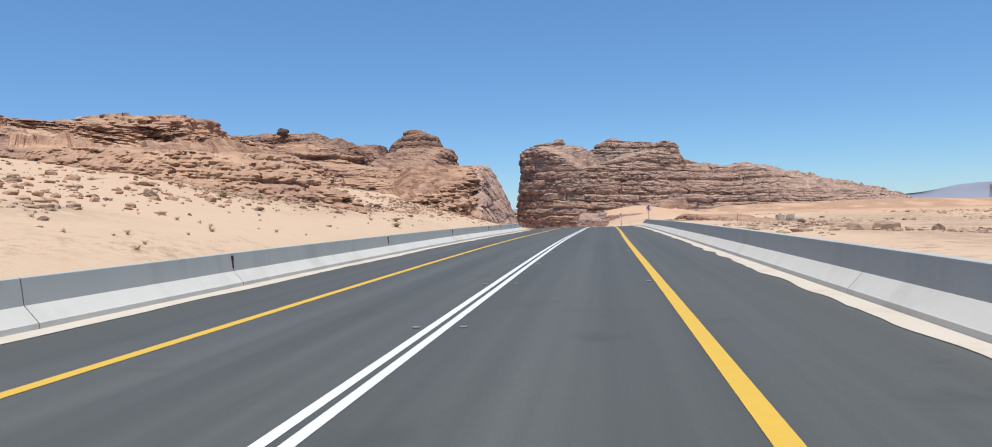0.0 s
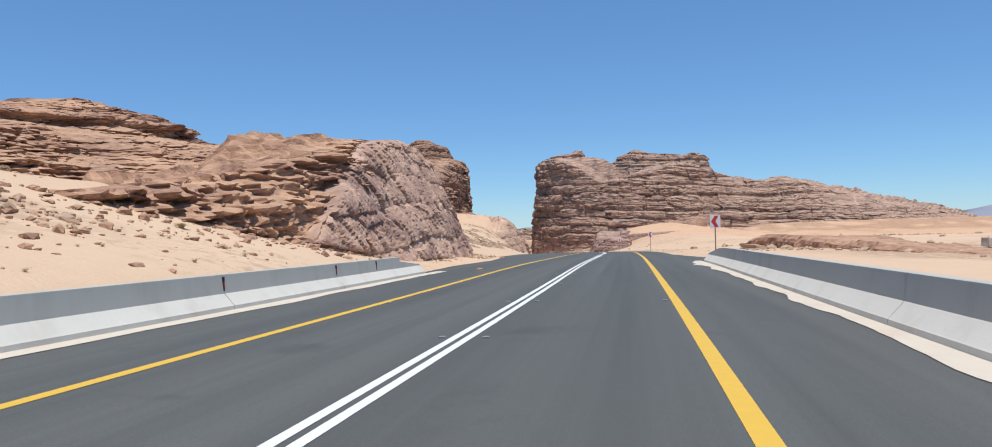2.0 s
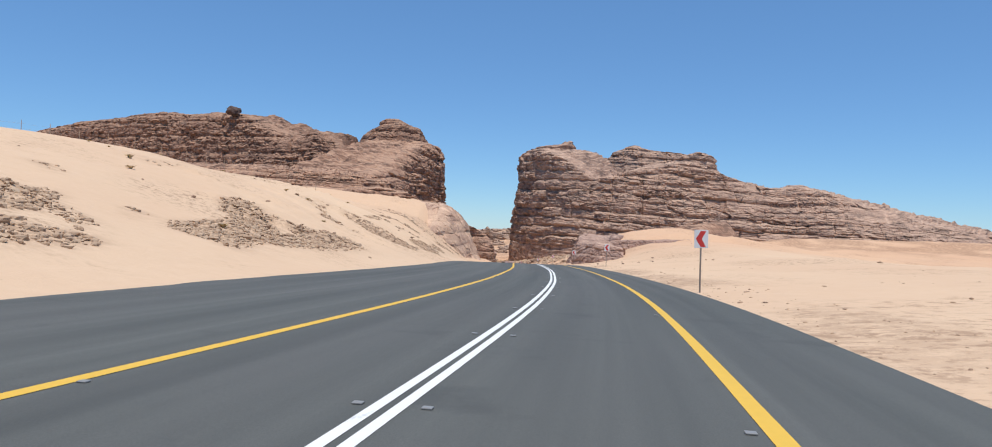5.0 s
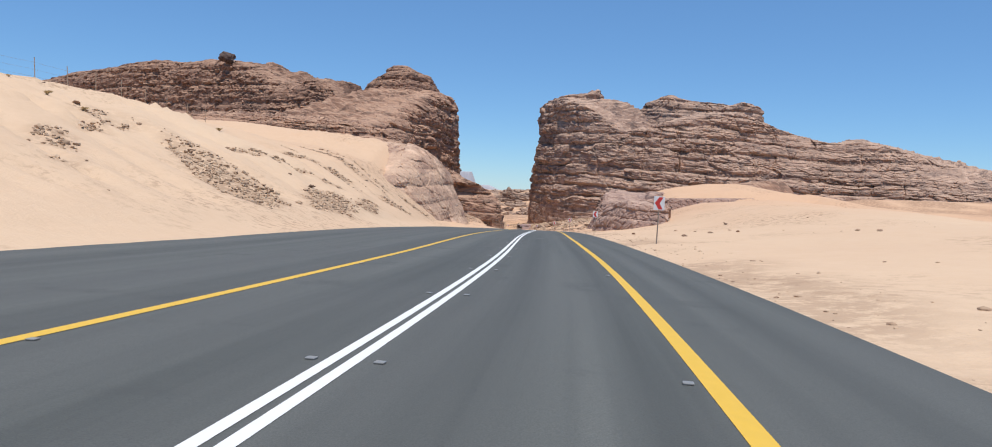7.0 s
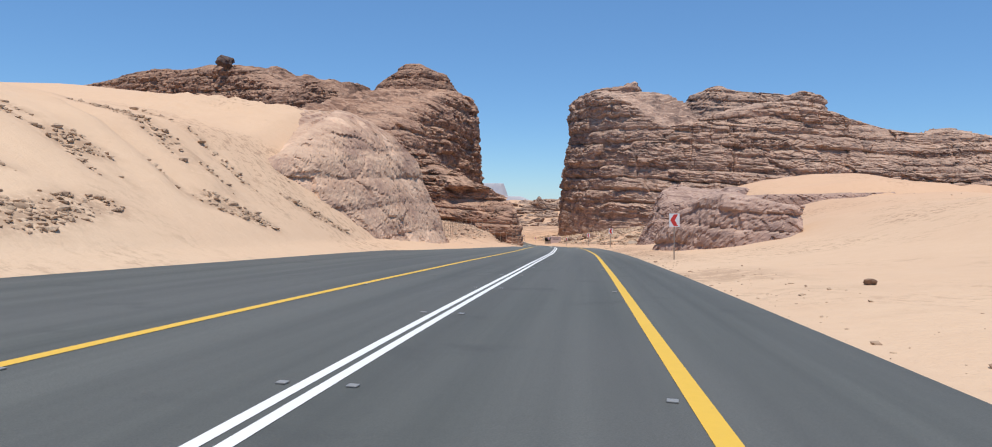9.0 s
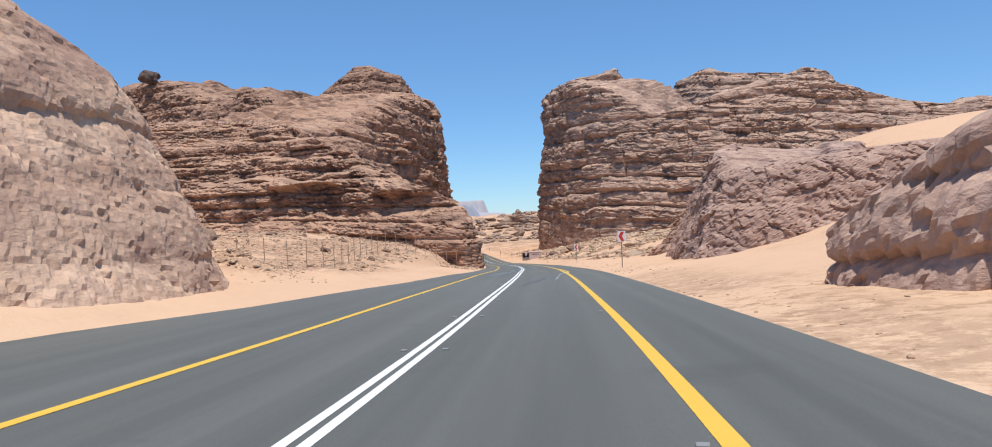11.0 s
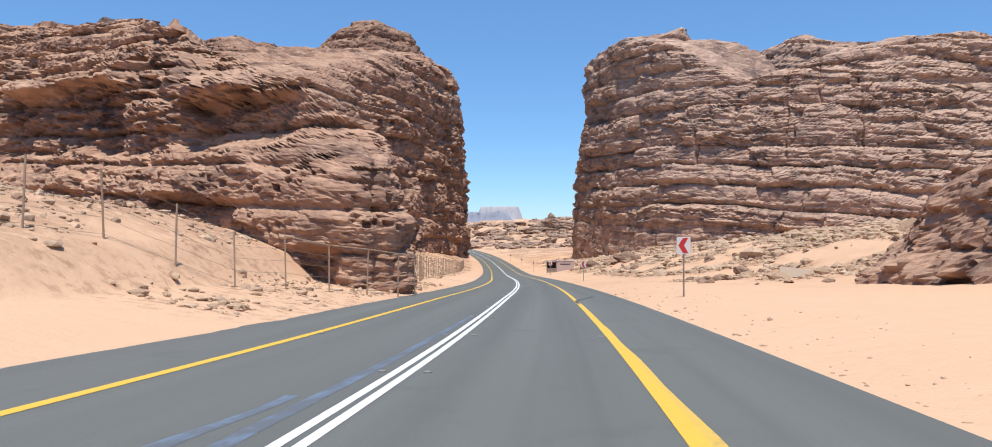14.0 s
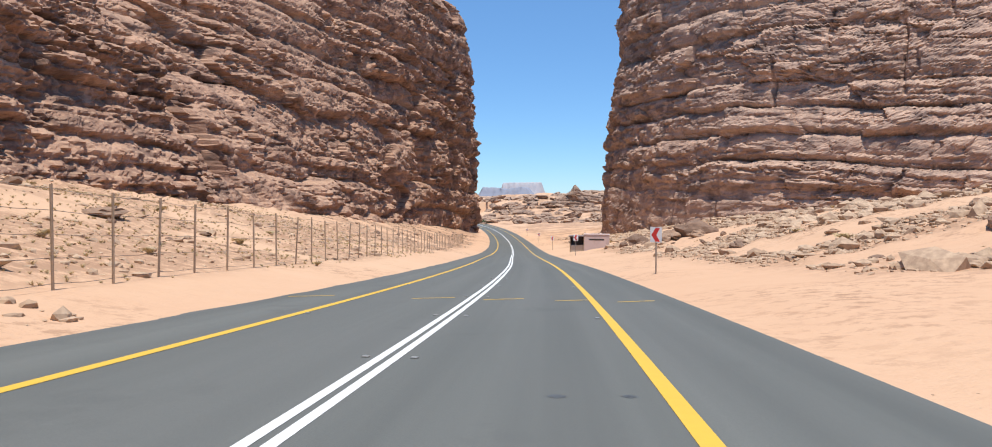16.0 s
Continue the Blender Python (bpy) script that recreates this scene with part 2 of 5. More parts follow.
def mound(x, y):
    """A heap of rubble between the road and the fence."""
    return np.exp(-((x + 41) / 3.2) ** 2 - ((y - 321) / 2.4) ** 2) + 0.45 * np.exp(-((x + 36.6) / 2.2) ** 2 - ((y - 325.5) / 2.0) ** 2)


def ground_z(x, y):
    x, y = np.broadcast_arrays(np.asarray(x, float), np.asarray(y, float))
    shape = x.shape
    x, y = x.ravel(), y.ravel()
    h = np.interp(y, RY, RH)
    d = (x - road_x(y)) * np.cos(h)
    yr = y + d * np.sin(h) * (np.abs(d) < 60)
    rel = np.where(d < 0, profile(LEFT, yr, -d), profile(RIGHT, yr, d))
    ad = np.abs(d)
    edge = np.where(d < 0, left_edge(yr), right_edge(yr))
    off = ad - edge
    far = sstep(4, 45, off)
    dunes = 0.65 * fbm(x / 38, y / 38, 0 * x, 3, 5) + 0.22 * fbm(x / 7, y / 7, 0 * x, 3, 8)
    rough = 0.05 * fbm(x / 1.6, y / 1.6, 0 * x, 3, 12)
    lip = 0.055 * sstep(-0.25, 0.35, off + 0.35 * fbm(x / 2.1, y / 2.1, 0 * x, 3, 21)) - 0.06 + 0.16 * sstep(0.4, 3, off)
    z = road_z(yr) + rel + lip + far * dunes + 0.16 * sstep(1, 9, off) * fbm(x / 7, y / 7, 0 * x, 3, 9) + sstep(0.5, 4, off) * rough
    grooves = (1 - np.abs(fbm(y / 3.2 + 0.06 * x, x / 22, 0 * x, 2, 44))) ** 3 * sstep(3, 8, off) * sstep(46, 30, ad) * sstep(190, 215, yr) * sstep(285, 268, yr) * (d < 0)
    lumps = sstep(0.1, 0.5, fbm(x / 11, y / 11, 0 * x, 3, 47)) * np.abs(fbm(x / 1.3, y / 1.3, 0 * x, 3, 48)) * sstep(3, 9, off) * sstep(60, 40, ad) * (d < 0)
    z = z - 0.9 * grooves + 0.9 * lumps + 0.5 * (d > 0) * sstep(11, 18, ad) * sstep(410, 425, yr) * np.abs(fbm(x / 2.4, y / 2.4, 0 * x, 3, 51)) + mound(x, y) * (1.5 + 0.5 * np.abs(fbm(x / 1.2, y / 1.2, 0 * x, 3, 49)))
    z = z + sstep(900, 1090, y) * sstep(-60, -130, x) * sstep(-640, -480, x) * (19 + 9 * fbm(x / 55, y / 55, 0 * x, 3, 33))
    away = sstep(700, 3000, np.hypot(x, y - 400))
    z = z * (1 - away) + away * (-30 + 14 * fbm(x / 420, y / 420, 0 * x, 3, 31))
    z = np.where(off < -0.3, road_z(yr) - 0.08, z)
    return z.reshape(shape)


# stony patches on the dune: station, distance from the road's middle, half length, half width, turn
DUNE_PATCHES = ((243, 18.2, 8.5, 2.6, 0.1), (254, 17.4, 5.0, 1.5, 0.15), (252, 23.8, 5.0, 0.6, -0.65), (260.8, 27.2, 3.0, 0.8, -1.0), (263, 23.4, 2.2, 1.8, 0.4), (269.3, 18.2, 3.0, 1.2, -0.5), (282.5, 17.9, 3.2, 0.8, -0.5), (247, 26.5, 4.0, 0.7, -0.4))


def rubble(x, y):
    """Where stony brown debris covers the sand, 0 to 1."""
    x, y = np.broadcast_arrays(np.asarray(x, float), np.asarray(y, float))
    h = np.interp(y, RY, RH)
    d = (x - road_x(y)) * np.cos(h)
    yr = y + d * np.sin(h) * (np.abs(d) < 60)
    ad = np.abs(d)
    n = fbm(yr / 10 + 0.10 * d, d / 6.5, 0 * x, 4, 61)
    dune = sstep(0.06, 0.30, n + 0.10 * sstep(34, 22, ad) - 0.03) * sstep(15.5, 19, ad) * sstep(48, 32, ad) * sstep(128, 150, yr) * sstep(240, 230, yr)
    patch = 0 * x
    for cy, cd, ly, ld, turn in DUNE_PATCHES:
        u, v = (yr - cy) * math.cos(turn) + (ad - cd) * math.sin(turn), (ad - cd) * math.cos(turn) - (yr - cy) * math.sin(turn)
        patch = np.maximum(patch, sstep(1.25, 0.5, np.hypot(u / ly, v / ld) + 0.45 * fbm(x / 2.2, y / 2.2, 0 * x, 3, 62)))
    dune = np.maximum(dune, patch)
    run = sstep(0.80, 0.93, 1 - np.abs(fbm(yr / 3.0 + 0.12 * d, d / 40, 0 * x, 2, 44))) * sstep(18, 21, ad) * sstep(36, 29, ad) * sstep(258, 264, yr) * sstep(290, 280, yr)
    n2 = fbm(x / 7, y / 7, 0 * x, 4, 63)
    fenced = sstep(-0.4, 0.05, n2 + 0.2 * sstep(16, 30, ad)) * sstep(11, 16, ad) * sstep(318, 330, yr) * sstep(404, 398, yr)
    foot = sstep(-0.35, 0.1, n2) * sstep(8.6, 11.5, ad) * sstep(404, 410, yr)
    hill = sstep(0.02, 0.25, n2) * sstep(11, 18, ad) * (yr < 95)
    scree = sstep(-0.12, 0.2, n2 + 0.15 * sstep(18, 40, ad)) * sstep(11.5, 15, ad) * sstep(408, 424, yr)
    plain = 0.85 * sstep(-0.35, 0.2, n2) * sstep(10, 14, ad) * sstep(135, 110, yr)
    shoulder = 0.75 * sstep(-0.25, 0.2, n2) * sstep(11.5, 8.0, ad) * sstep(128, 150, yr) * sstep(335, 315, yr)
    return np.where(d < 0, np.maximum.reduce([dune, 0.8 * run, fenced, foot, hill, sstep(0.2, 0.5, mound(x, y))]), np.maximum.reduce([scree, plain, shoulder]))


# ---- materials ----
class Mat:
    """A small builder of node materials on object-space (world-size) coordinates."""

    def __init__(self, name, rough=0.9, spec=0.3, metal=0.0):
        self.m = bpy.data.materials.new(name)
        self.m.use_nodes = True
        self.t = self.m.node_tree
        self.b = self.t.nodes["Principled BSDF"]
        self.b.inputs["Roughness"].default_value = rough
        self.b.inputs["Specular IOR Level"].default_value = spec
        self.b.inputs["Metallic"].default_value = metal
        self.co = self.t.nodes.new("ShaderNodeNewGeometry").outputs["Position"]

    def put(self, sock, val):
        if hasattr(val, "is_output"):
            self.t.links.new(val, sock)
        else:
            sock.default_value = val

    def scaled(self, s, co=None):
        n = self.t.nodes.new("ShaderNodeVectorMath")
        n.operation = 'MULTIPLY'
        self.put(n.inputs[0], co or self.co)
        n.inputs[1].default_value = s
        return n.outputs[0]

    def noise(self, scale, detail=4, rough=0.55, stretch=None, distort=0.0, co=None):
        n = self.t.nodes.new("ShaderNodeTexNoise")
        n.inputs["Scale"].default_value = scale
        n.inputs["Detail"].default_value = detail
        n.inputs["Roughness"].default_value = rough
        n.inputs["Distortion"].default_value = distort
        self.put(n.inputs["Vector"], self.scaled(stretch, co) if stretch else (co or self.co))
        return n.outputs["Fac"]

    def voronoi(self, scale, stretch=None, feature='F1', out="Distance", co=None):
        n = self.t.nodes.new("ShaderNodeTexVoronoi")
        n.feature = feature
        n.inputs["Scale"].default_value = scale
        self.put(n.inputs["Vector"], self.scaled(stretch, co) if stretch else (co or self.co))
        return n.outputs[out]

    def ramp(self, fac, *stops):
        n = self.t.nodes.new("ShaderNodeValToRGB")
        e = n.color_ramp.elements
        while len(e) < len(stops):
            e.new(0.5)
        for el, (p, c) in zip(e, stops):
            el.position = p
            el.color = (*c, 1) if not isinstance(c, float) else (c, c, c, 1)
        self.put(n.inputs[0], fac)
        return n.outputs[0]

    def mix(self, fac, a, b, kind='MIX'):
        n = self.t.nodes.new("ShaderNodeMix")
        n.data_type, n.blend_type = 'RGBA', kind
        self.put(n.inputs[0], fac)
        for s, v in ((n.inputs[6], a), (n.inputs[7], b)):
            self.put(s, (*v, 1) if isinstance(v, tuple) and len(v) == 3 else v)
        return n.outputs[2]

    def math(self, op, a, b=0.0):
        n = self.t.nodes.new("ShaderNodeMath")
        n.operation = op
        self.put(n.inputs[0], a)
        self.put(n.inputs[1], b)
        return n.outputs[0]

    def random(self):
        return self.t.nodes.new("ShaderNodeObjectInfo").outputs["Random"]

    def island(self):
        return self.t.nodes.new("ShaderNodeNewGeometry").outputs["Random Per Island"]

    def color(self, c):
        self.put(self.b.inputs["Base Color"], (*c, 1) if isinstance(c, tuple) else c)
        return self

    def bump(self, height, strength=0.5, dist=0.05):
        n = self.t.nodes.new("ShaderNodeBump")
        n.inputs["Strength"].default_value = strength
        n.inputs["Distance"].default_value = dist
        self.put(n.inputs["Height"], height)
        if self.b.inputs["Normal"].links:
            self.t.links.new(self.b.inputs["Normal"].links[0].from_socket, n.inputs["Normal"])
        self.t.links.new(n.outputs[0], self.b.inputs["Normal"])
        return self


def rock_material(name, light, mid, dark, varnish, band=0.35, fine=1.0):
    m = Mat(name, 0.92, 0.15)
    warp = m.noise(0.05, 3)
    lay = m.noise(1.0, 6, 0.65, (0.035, 0.035, band))
    lay2 = m.noise(1.0, 4, 0.6, (0.2, 0.2, band * 5))
    base = m.ramp(lay, (0.28, dark), (0.46, mid), (0.6, light), (0.72, mid))
    base = m.mix(m.ramp(lay2, (0.35, 0.0), (0.7, 0.6)), base, light)
    spots = m.noise(0.16, 5, 0.62, (1, 1, 1.8))
    base = m.mix(m.ramp(spots, (0.5, 0.0), (0.63, 0.85)), base, varnish)
    grain = m.noise(2.6, 5, 0.7)
    base = m.mix(m.ramp(grain, (0.3, 0.55), (0.7, 0.0)), base, m.mix(0.6, base, dark), 'MIX')
    pale = m.noise(0.35, 4, 0.6)
    base = m.mix(m.ramp(pale, (0.54, 0.0), (0.68, 0.55)), base, tuple(min(1, c * 1.35) for c in light))
    up = m.t.nodes.new("ShaderNodeSeparateXYZ")   # upward faces take a paler, sandier tone, broken by noise
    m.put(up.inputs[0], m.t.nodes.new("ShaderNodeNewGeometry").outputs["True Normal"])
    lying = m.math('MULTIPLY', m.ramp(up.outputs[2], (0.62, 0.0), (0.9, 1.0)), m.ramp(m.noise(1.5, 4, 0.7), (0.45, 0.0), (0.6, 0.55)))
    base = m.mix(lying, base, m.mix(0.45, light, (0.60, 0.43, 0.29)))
    m.color(base)
    m.bump(m.noise(1.0, 5, 0.65, (0.7, 0.7, 1.6)), 0.5, 0.35 * fine)
    m.bump(m.voronoi(0.9, (1, 1, 2.0), 'DISTANCE_TO_EDGE'), 0.35, 0.25 * fine)
    m.bump(m.noise(5.0, 5, 0.7), 0.5, 0.1 * fine)
    return m.m


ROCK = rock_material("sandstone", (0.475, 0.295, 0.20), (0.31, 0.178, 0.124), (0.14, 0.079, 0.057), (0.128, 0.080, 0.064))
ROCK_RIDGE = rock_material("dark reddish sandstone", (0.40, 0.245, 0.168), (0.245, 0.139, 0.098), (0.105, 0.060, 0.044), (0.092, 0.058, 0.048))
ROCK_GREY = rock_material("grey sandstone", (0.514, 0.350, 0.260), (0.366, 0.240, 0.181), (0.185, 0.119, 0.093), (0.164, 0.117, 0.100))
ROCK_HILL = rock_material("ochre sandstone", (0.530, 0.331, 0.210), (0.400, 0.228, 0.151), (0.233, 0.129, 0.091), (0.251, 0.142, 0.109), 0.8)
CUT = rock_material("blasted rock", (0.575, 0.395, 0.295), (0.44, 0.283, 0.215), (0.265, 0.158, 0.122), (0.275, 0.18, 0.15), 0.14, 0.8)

def sand_material():
    m = Mat("sand", 0.95, 0.1)
    a = m.mix(m.noise(1.2, 6, 0.7), (0.60, 0.425, 0.285), (0.665, 0.49, 0.34))
    c = m.mix(m.noise(0.6, 6, 0.7), (0.57, 0.385, 0.255), (0.64, 0.46, 0.315))
    base = m.mix(m.ramp(m.noise(0.03, 4), (0.35, 0.0), (0.65, 1.0)), a, c)
    area = m.ramp(m.noise(0.055, 5, 0.6), (0.50, 0.0), (0.62, 1.0))
    specks = m.ramp(m.noise(1.7, 6, 0.75), (0.50, 0.0), (0.60, 0.8))
    base = m.mix(m.mix(1.0, area, specks, 'MULTIPLY'), base, (0.33, 0.215, 0.14))
    grit = m.ramp(m.noise(3.5, 4, 0.8), (0.66, 0.0), (0.74, 0.6))
    base = m.mix(grit, base, (0.40, 0.28, 0.19))
    att = m.t.nodes.new("ShaderNodeAttribute")   # stony debris
    att.attribute_name = "rubble"
    bits = m.ramp(m.noise(1.3, 6, 0.8), (0.40, 0.0), (0.52, 1.0))
    base = m.mix(m.math('MULTIPLY', att.outputs["Fac"], m.math('MULTIPLY', bits, 0.85)), base, m.mix(m.noise(4.0, 5, 0.7), (0.30, 0.195, 0.13), (0.44, 0.30, 0.20)))
    sep = m.t.nodes.new("ShaderNodeSeparateXYZ")   # the sand turns peach past the dunes
    m.put(sep.inputs[0], m.co)
    clamp = m.t.nodes.new("ShaderNodeClamp")
    m.put(clamp.inputs[0], m.math('MULTIPLY', m.math('SUBTRACT', sep.outputs[1], 250.0), 0.012))
    base = m.mix(m.math('MULTIPLY', clamp.outputs[0], 0.85), base, m.mix(1.0, base, (0.97, 0.86, 0.81), 'MULTIPLY'))
    m.color(base)
    m.bump(m.noise(0.9, 6, 0.7), 0.5, 0.2)
    m.bump(m.noise(1.0, 3, 0.5, (1.2, 4.5, 2.0), 1.5), 0.2, 0.06)
    m.bump(m.noise(9.0, 4, 0.7), 0.4, 0.03)
    return m.m


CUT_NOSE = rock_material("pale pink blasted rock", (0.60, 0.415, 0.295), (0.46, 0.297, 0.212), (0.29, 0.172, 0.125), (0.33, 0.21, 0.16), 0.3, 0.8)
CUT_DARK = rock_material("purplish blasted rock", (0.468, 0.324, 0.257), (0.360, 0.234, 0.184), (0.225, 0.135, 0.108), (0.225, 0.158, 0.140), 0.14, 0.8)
SAND = sand_material()


def asphalt_material():
    m = Mat("asphalt", 0.82, 0.35)
    uv = m.t.nodes.new("ShaderNodeUVMap").outputs["UV"]   # u: metres across, v: metres along
    tracks = m.noise(1.0, 5, 0.6, (0.9, 0.008, 1), 0.0, uv)
    big = m.noise(1.0, 5, 0.6, (0.25, 0.05, 1), 0.4, uv)
    grain = m.noise(60, 3, 0.7)
    patch = m.noise(0.5, 5, 0.6)
    c = m.mix(m.ramp(tracks, (0.32, 0.0), (0.68, 1.0)), (0.074, 0.078, 0.071), (0.140, 0.144, 0.130))
    c = m.mix(m.ramp(big, (0.4, 0.0), (0.7, 0.6)), c, (0.125, 0.124, 0.116))
    c = m.mix(m.ramp(patch, (0.60, 0.0), (0.72, 0.6)), c, (0.068, 0.070, 0.066))
    c = m.mix(m.ramp(m.noise(1.0, 4, 0.6, (0.45, 0.02, 1), 0.3, uv), (0.50, 0.0), (0.66, 0.45)), c, (0.072, 0.075, 0.070))
    c = m.mix(m.ramp(m.noise(1.0, 6, 0.75, (1.1, 0.5, 1), 0.6, uv), (0.69, 0.0), (0.73, 0.6)), c, (0.055, 0.056, 0.056))
    c = m.mix(m.ramp(grain, (0.35, 0.5), (0.65, 0.0)), c, (0.05, 0.052, 0.052))
    sep = m.t.nodes.new("ShaderNodeSeparateXYZ")
    m.put(sep.inputs[0], uv)
    older = m.math('MULTIPLY', m.math('SUBTRACT', sep.outputs[1], 270.0), 0.02)   # a paler, older stretch begins past the cutting
    clamp = m.t.nodes.new("ShaderNodeClamp")
    m.put(clamp.inputs[0], older)
    c = m.mix(m.math('MULTIPLY', clamp.outputs[0], 0.22), c, (0.235, 0.245, 0.222))
    m.color(c)
    m.bump(m.noise(45, 4, 0.7), 0.3, 0.01)
    return m.m


ASPHALT = asphalt_material()


def paint_material(name, colour, worn, thr=0.62):
    m = Mat(name, 0.6, 0.4)
    w = m.noise(1.0, 6, 0.75, (3.0, 1.1, 3.0))
    m.color(m.mix(m.ramp(w, (thr, 0.0), (thr + 0.12, 0.8)), m.mix(m.noise(6, 4), colour, tuple(c * 0.88 for c in colour)), worn))
    m.bump(m.noise(45, 4, 0.7), 0.2, 0.006)
    return m.m


WHITE_LINE = paint_material("white road paint", (0.80, 0.80, 0.78), (0.35, 0.35, 0.34), 0.64)
YELLOW_LINE = paint_material("yellow road paint", (0.74, 0.455, 0.055), (0.42, 0.30, 0.10), 0.66)
YELLOW_OLD = paint_material("faded yellow road paint", (0.66, 0.43, 0.08), (0.30, 0.23, 0.10), 0.58)
SCUFF = paint_material("dark tyre rubber on asphalt", (0.060, 0.062, 0.062), (0.098, 0.102, 0.102), 0.45)
PALE_SCUFF = paint_material("pale scuffed paint", (0.30, 0.33, 0.35), (0.12, 0.125, 0.125), 0.42)
BLUE_PAINT = paint_material("blue paint smear", (0.15, 0.20, 0.27), (0.108, 0.114, 0.116), 0.40)


def concrete_material(name, a, b, stain):
    m = Mat(name, 0.85, 0.3)
    c = m.mix(m.noise(1.1, 6, 0.65), a, b)
    c = m.mix(m.ramp(m.noise(1.0, 5, 0.6, (0.9, 0.9, 0.25)), (0.52, 0.0), (0.72, 0.5)), c, stain)
    c = m.mix(m.ramp(m.noise(14, 4, 0.7), (0.62, 0.0), (0.72, 0.4)), c, stain)
    m.color(c)
    m.bump(m.noise(9, 5, 0.7), 0.25, 0.02)
    return m.m


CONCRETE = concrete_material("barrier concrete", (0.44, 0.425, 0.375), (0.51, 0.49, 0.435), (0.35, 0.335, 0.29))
# barrier concrete again, with the sun on the slope put into its colour
CONCRETE_SUNLIT = concrete_material("pale concrete", (0.61, 0.58, 0.51), (0.69, 0.655, 0.58), (0.50, 0.46, 0.39))
GUTTER = concrete_material("gutter concrete", (0.56, 0.49, 0.40), (0.64, 0.57, 0.47), (0.50, 0.39, 0.28))
HUT_WALL = concrete_material("pink plaster", (0.50, 0.38, 0.35), (0.57, 0.45, 0.41), (0.34, 0.25, 0.22))


def plain(name, colour, rough=0.6, metal=0.0, var=0.85, scale=3.0):
    m = Mat(name, rough, 0.4, metal)
    m.color(m.mix(m.noise(scale, 5, 0.65), colour, tuple(c * var for c in colour)))
    m.bump(m.noise(scale * 9, 3, 0.6), 0.12, 0.006)
    return m.m


SIGN_WHITE = plain("white sign sheet", (0.74, 0.75, 0.76), 0.45, 0.0, 0.94)
SIGN_RED = plain("red sign sheet", (0.60, 0.045, 0.04), 0.45, 0.0, 0.85)
GALVANISED = plain("weathered galvanised steel", (0.36, 0.30, 0.25), 0.6, 0.35, 0.7, 8)
RUSTY = plain("rusty steel post", (0.50, 0.37, 0.26), 0.8, 0.1, 0.6, 8)
BLACK = plain("black rubber", (0.02, 0.02, 0.02), 0.7)
DARK = plain("dark panel", (0.055, 0.045, 0.04), 0.7, 0.0, 0.6)
WIRE = plain("fence wire", (0.30, 0.25, 0.20), 0.6, 0.4)
STUD = plain("road stud", (0.32, 0.31, 0.29), 0.4, 0.2)
BLOCK = concrete_material("sandy concrete", (0.50, 0.41, 0.32), (0.58, 0.49, 0.39), (0.38, 0.30, 0.23))
SHRUB = (lambda m: (m.color(m.mix(m.island(), (0.44, 0.335, 0.19), (0.60, 0.47, 0.27))), m.m)[-1])(Mat("dry shrub", 0.9, 0.1))
GREEN = (lambda m: (m.color(m.mix(m.island(), (0.055, 0.075, 0.035), (0.10, 0.125, 0.06))), m.m)[-1])(Mat("green leaves", 0.8, 0.2))


def stone_material():
    m = Mat("loose stone", 0.92, 0.15)
    c = m.mix(m.island(), (0.43, 0.295, 0.195), (0.62, 0.455, 0.315))
    c = m.mix(m.ramp(m.noise(3.0, 5, 0.65), (0.4, 0.5), (0.65, 0.0)), c, (0.22, 0.14, 0.10))
    m.color(c)
    m.bump(m.noise(4.0, 5, 0.7), 0.5, 0.08)
    return m.m


def boulder_material():
    m = Mat("boulder stone", 0.92, 0.15)
    c = m.mix(m.random(), (0.24, 0.155, 0.11), (0.44, 0.29, 0.195))
    c = m.mix(m.ramp(m.noise(1.4, 5, 0.65), (0.4, 0.6), (0.65, 0.0)), c, (0.16, 0.105, 0.078))
    m.color(c)
    m.bump(m.noise(3.0, 5, 0.7), 0.6, 0.12)
    return m.m


STONE = stone_material()
BOULDER = boulder_material()


def haze_material(name, colour):
    m = Mat(name, 1.0, 0.0)
    m.color(m.mix(m.noise(1.0, 5, 0.6, (0.004, 0.004, 0.02)), colour, tuple(c * 0.86 for c in colour)))
    return m.m


# the air's haze is put into these far colours, greyed and blued
FAR_ROCK = haze_material("far ridge", (0.36, 0.31, 0.31))
FAR_PALE = haze_material("far pale cliff", (0.46, 0.44, 0.46))
FAR_BLUE = haze_material("far mountains", (0.30, 0.32, 0.38))
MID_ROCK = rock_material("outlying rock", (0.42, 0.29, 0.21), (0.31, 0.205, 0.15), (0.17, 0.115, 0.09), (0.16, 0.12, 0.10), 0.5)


# ---- ground ----
def spread(*spans):
    out = []
    for a, b, n in spans:
        out += list(np.linspace(a, b, n, endpoint=False))
    return np.array(out + [spans[-1][1]])


def build_ground():
    ys = spread((-3500, -400, 8), (-400, -40, 30), (-40, 480, 620), (480, 800, 200), (800, 1300, 50), (1300, 4700, 24))
    half = spread((0, 5, 2), (5, 16, 34), (16, 45, 44), (45, 120, 46), (120, 320, 40), (320, 900, 24), (900, 4500, 14))
    ds = np.concatenate([-half[:0:-1], half])
    Y, D = np.meshgrid(ys, ds, indexing="ij")
    X = road_x(Y) + D
    Z = ground_z(X, Y)
    ob = new("ground", mesh_np("ground", np.stack([X, Y, Z], -1), grid_faces(*X.shape)[:, ::1], SAND, True))
    ob.data.attributes.new("rubble", 'FLOAT', 'POINT').data.foreach_set("value", rubble(X, Y).astype(np.float32).ravel())
    tagged(ob, "pale orange desert sand beside the road", "ground", kind="structure")


build_ground()


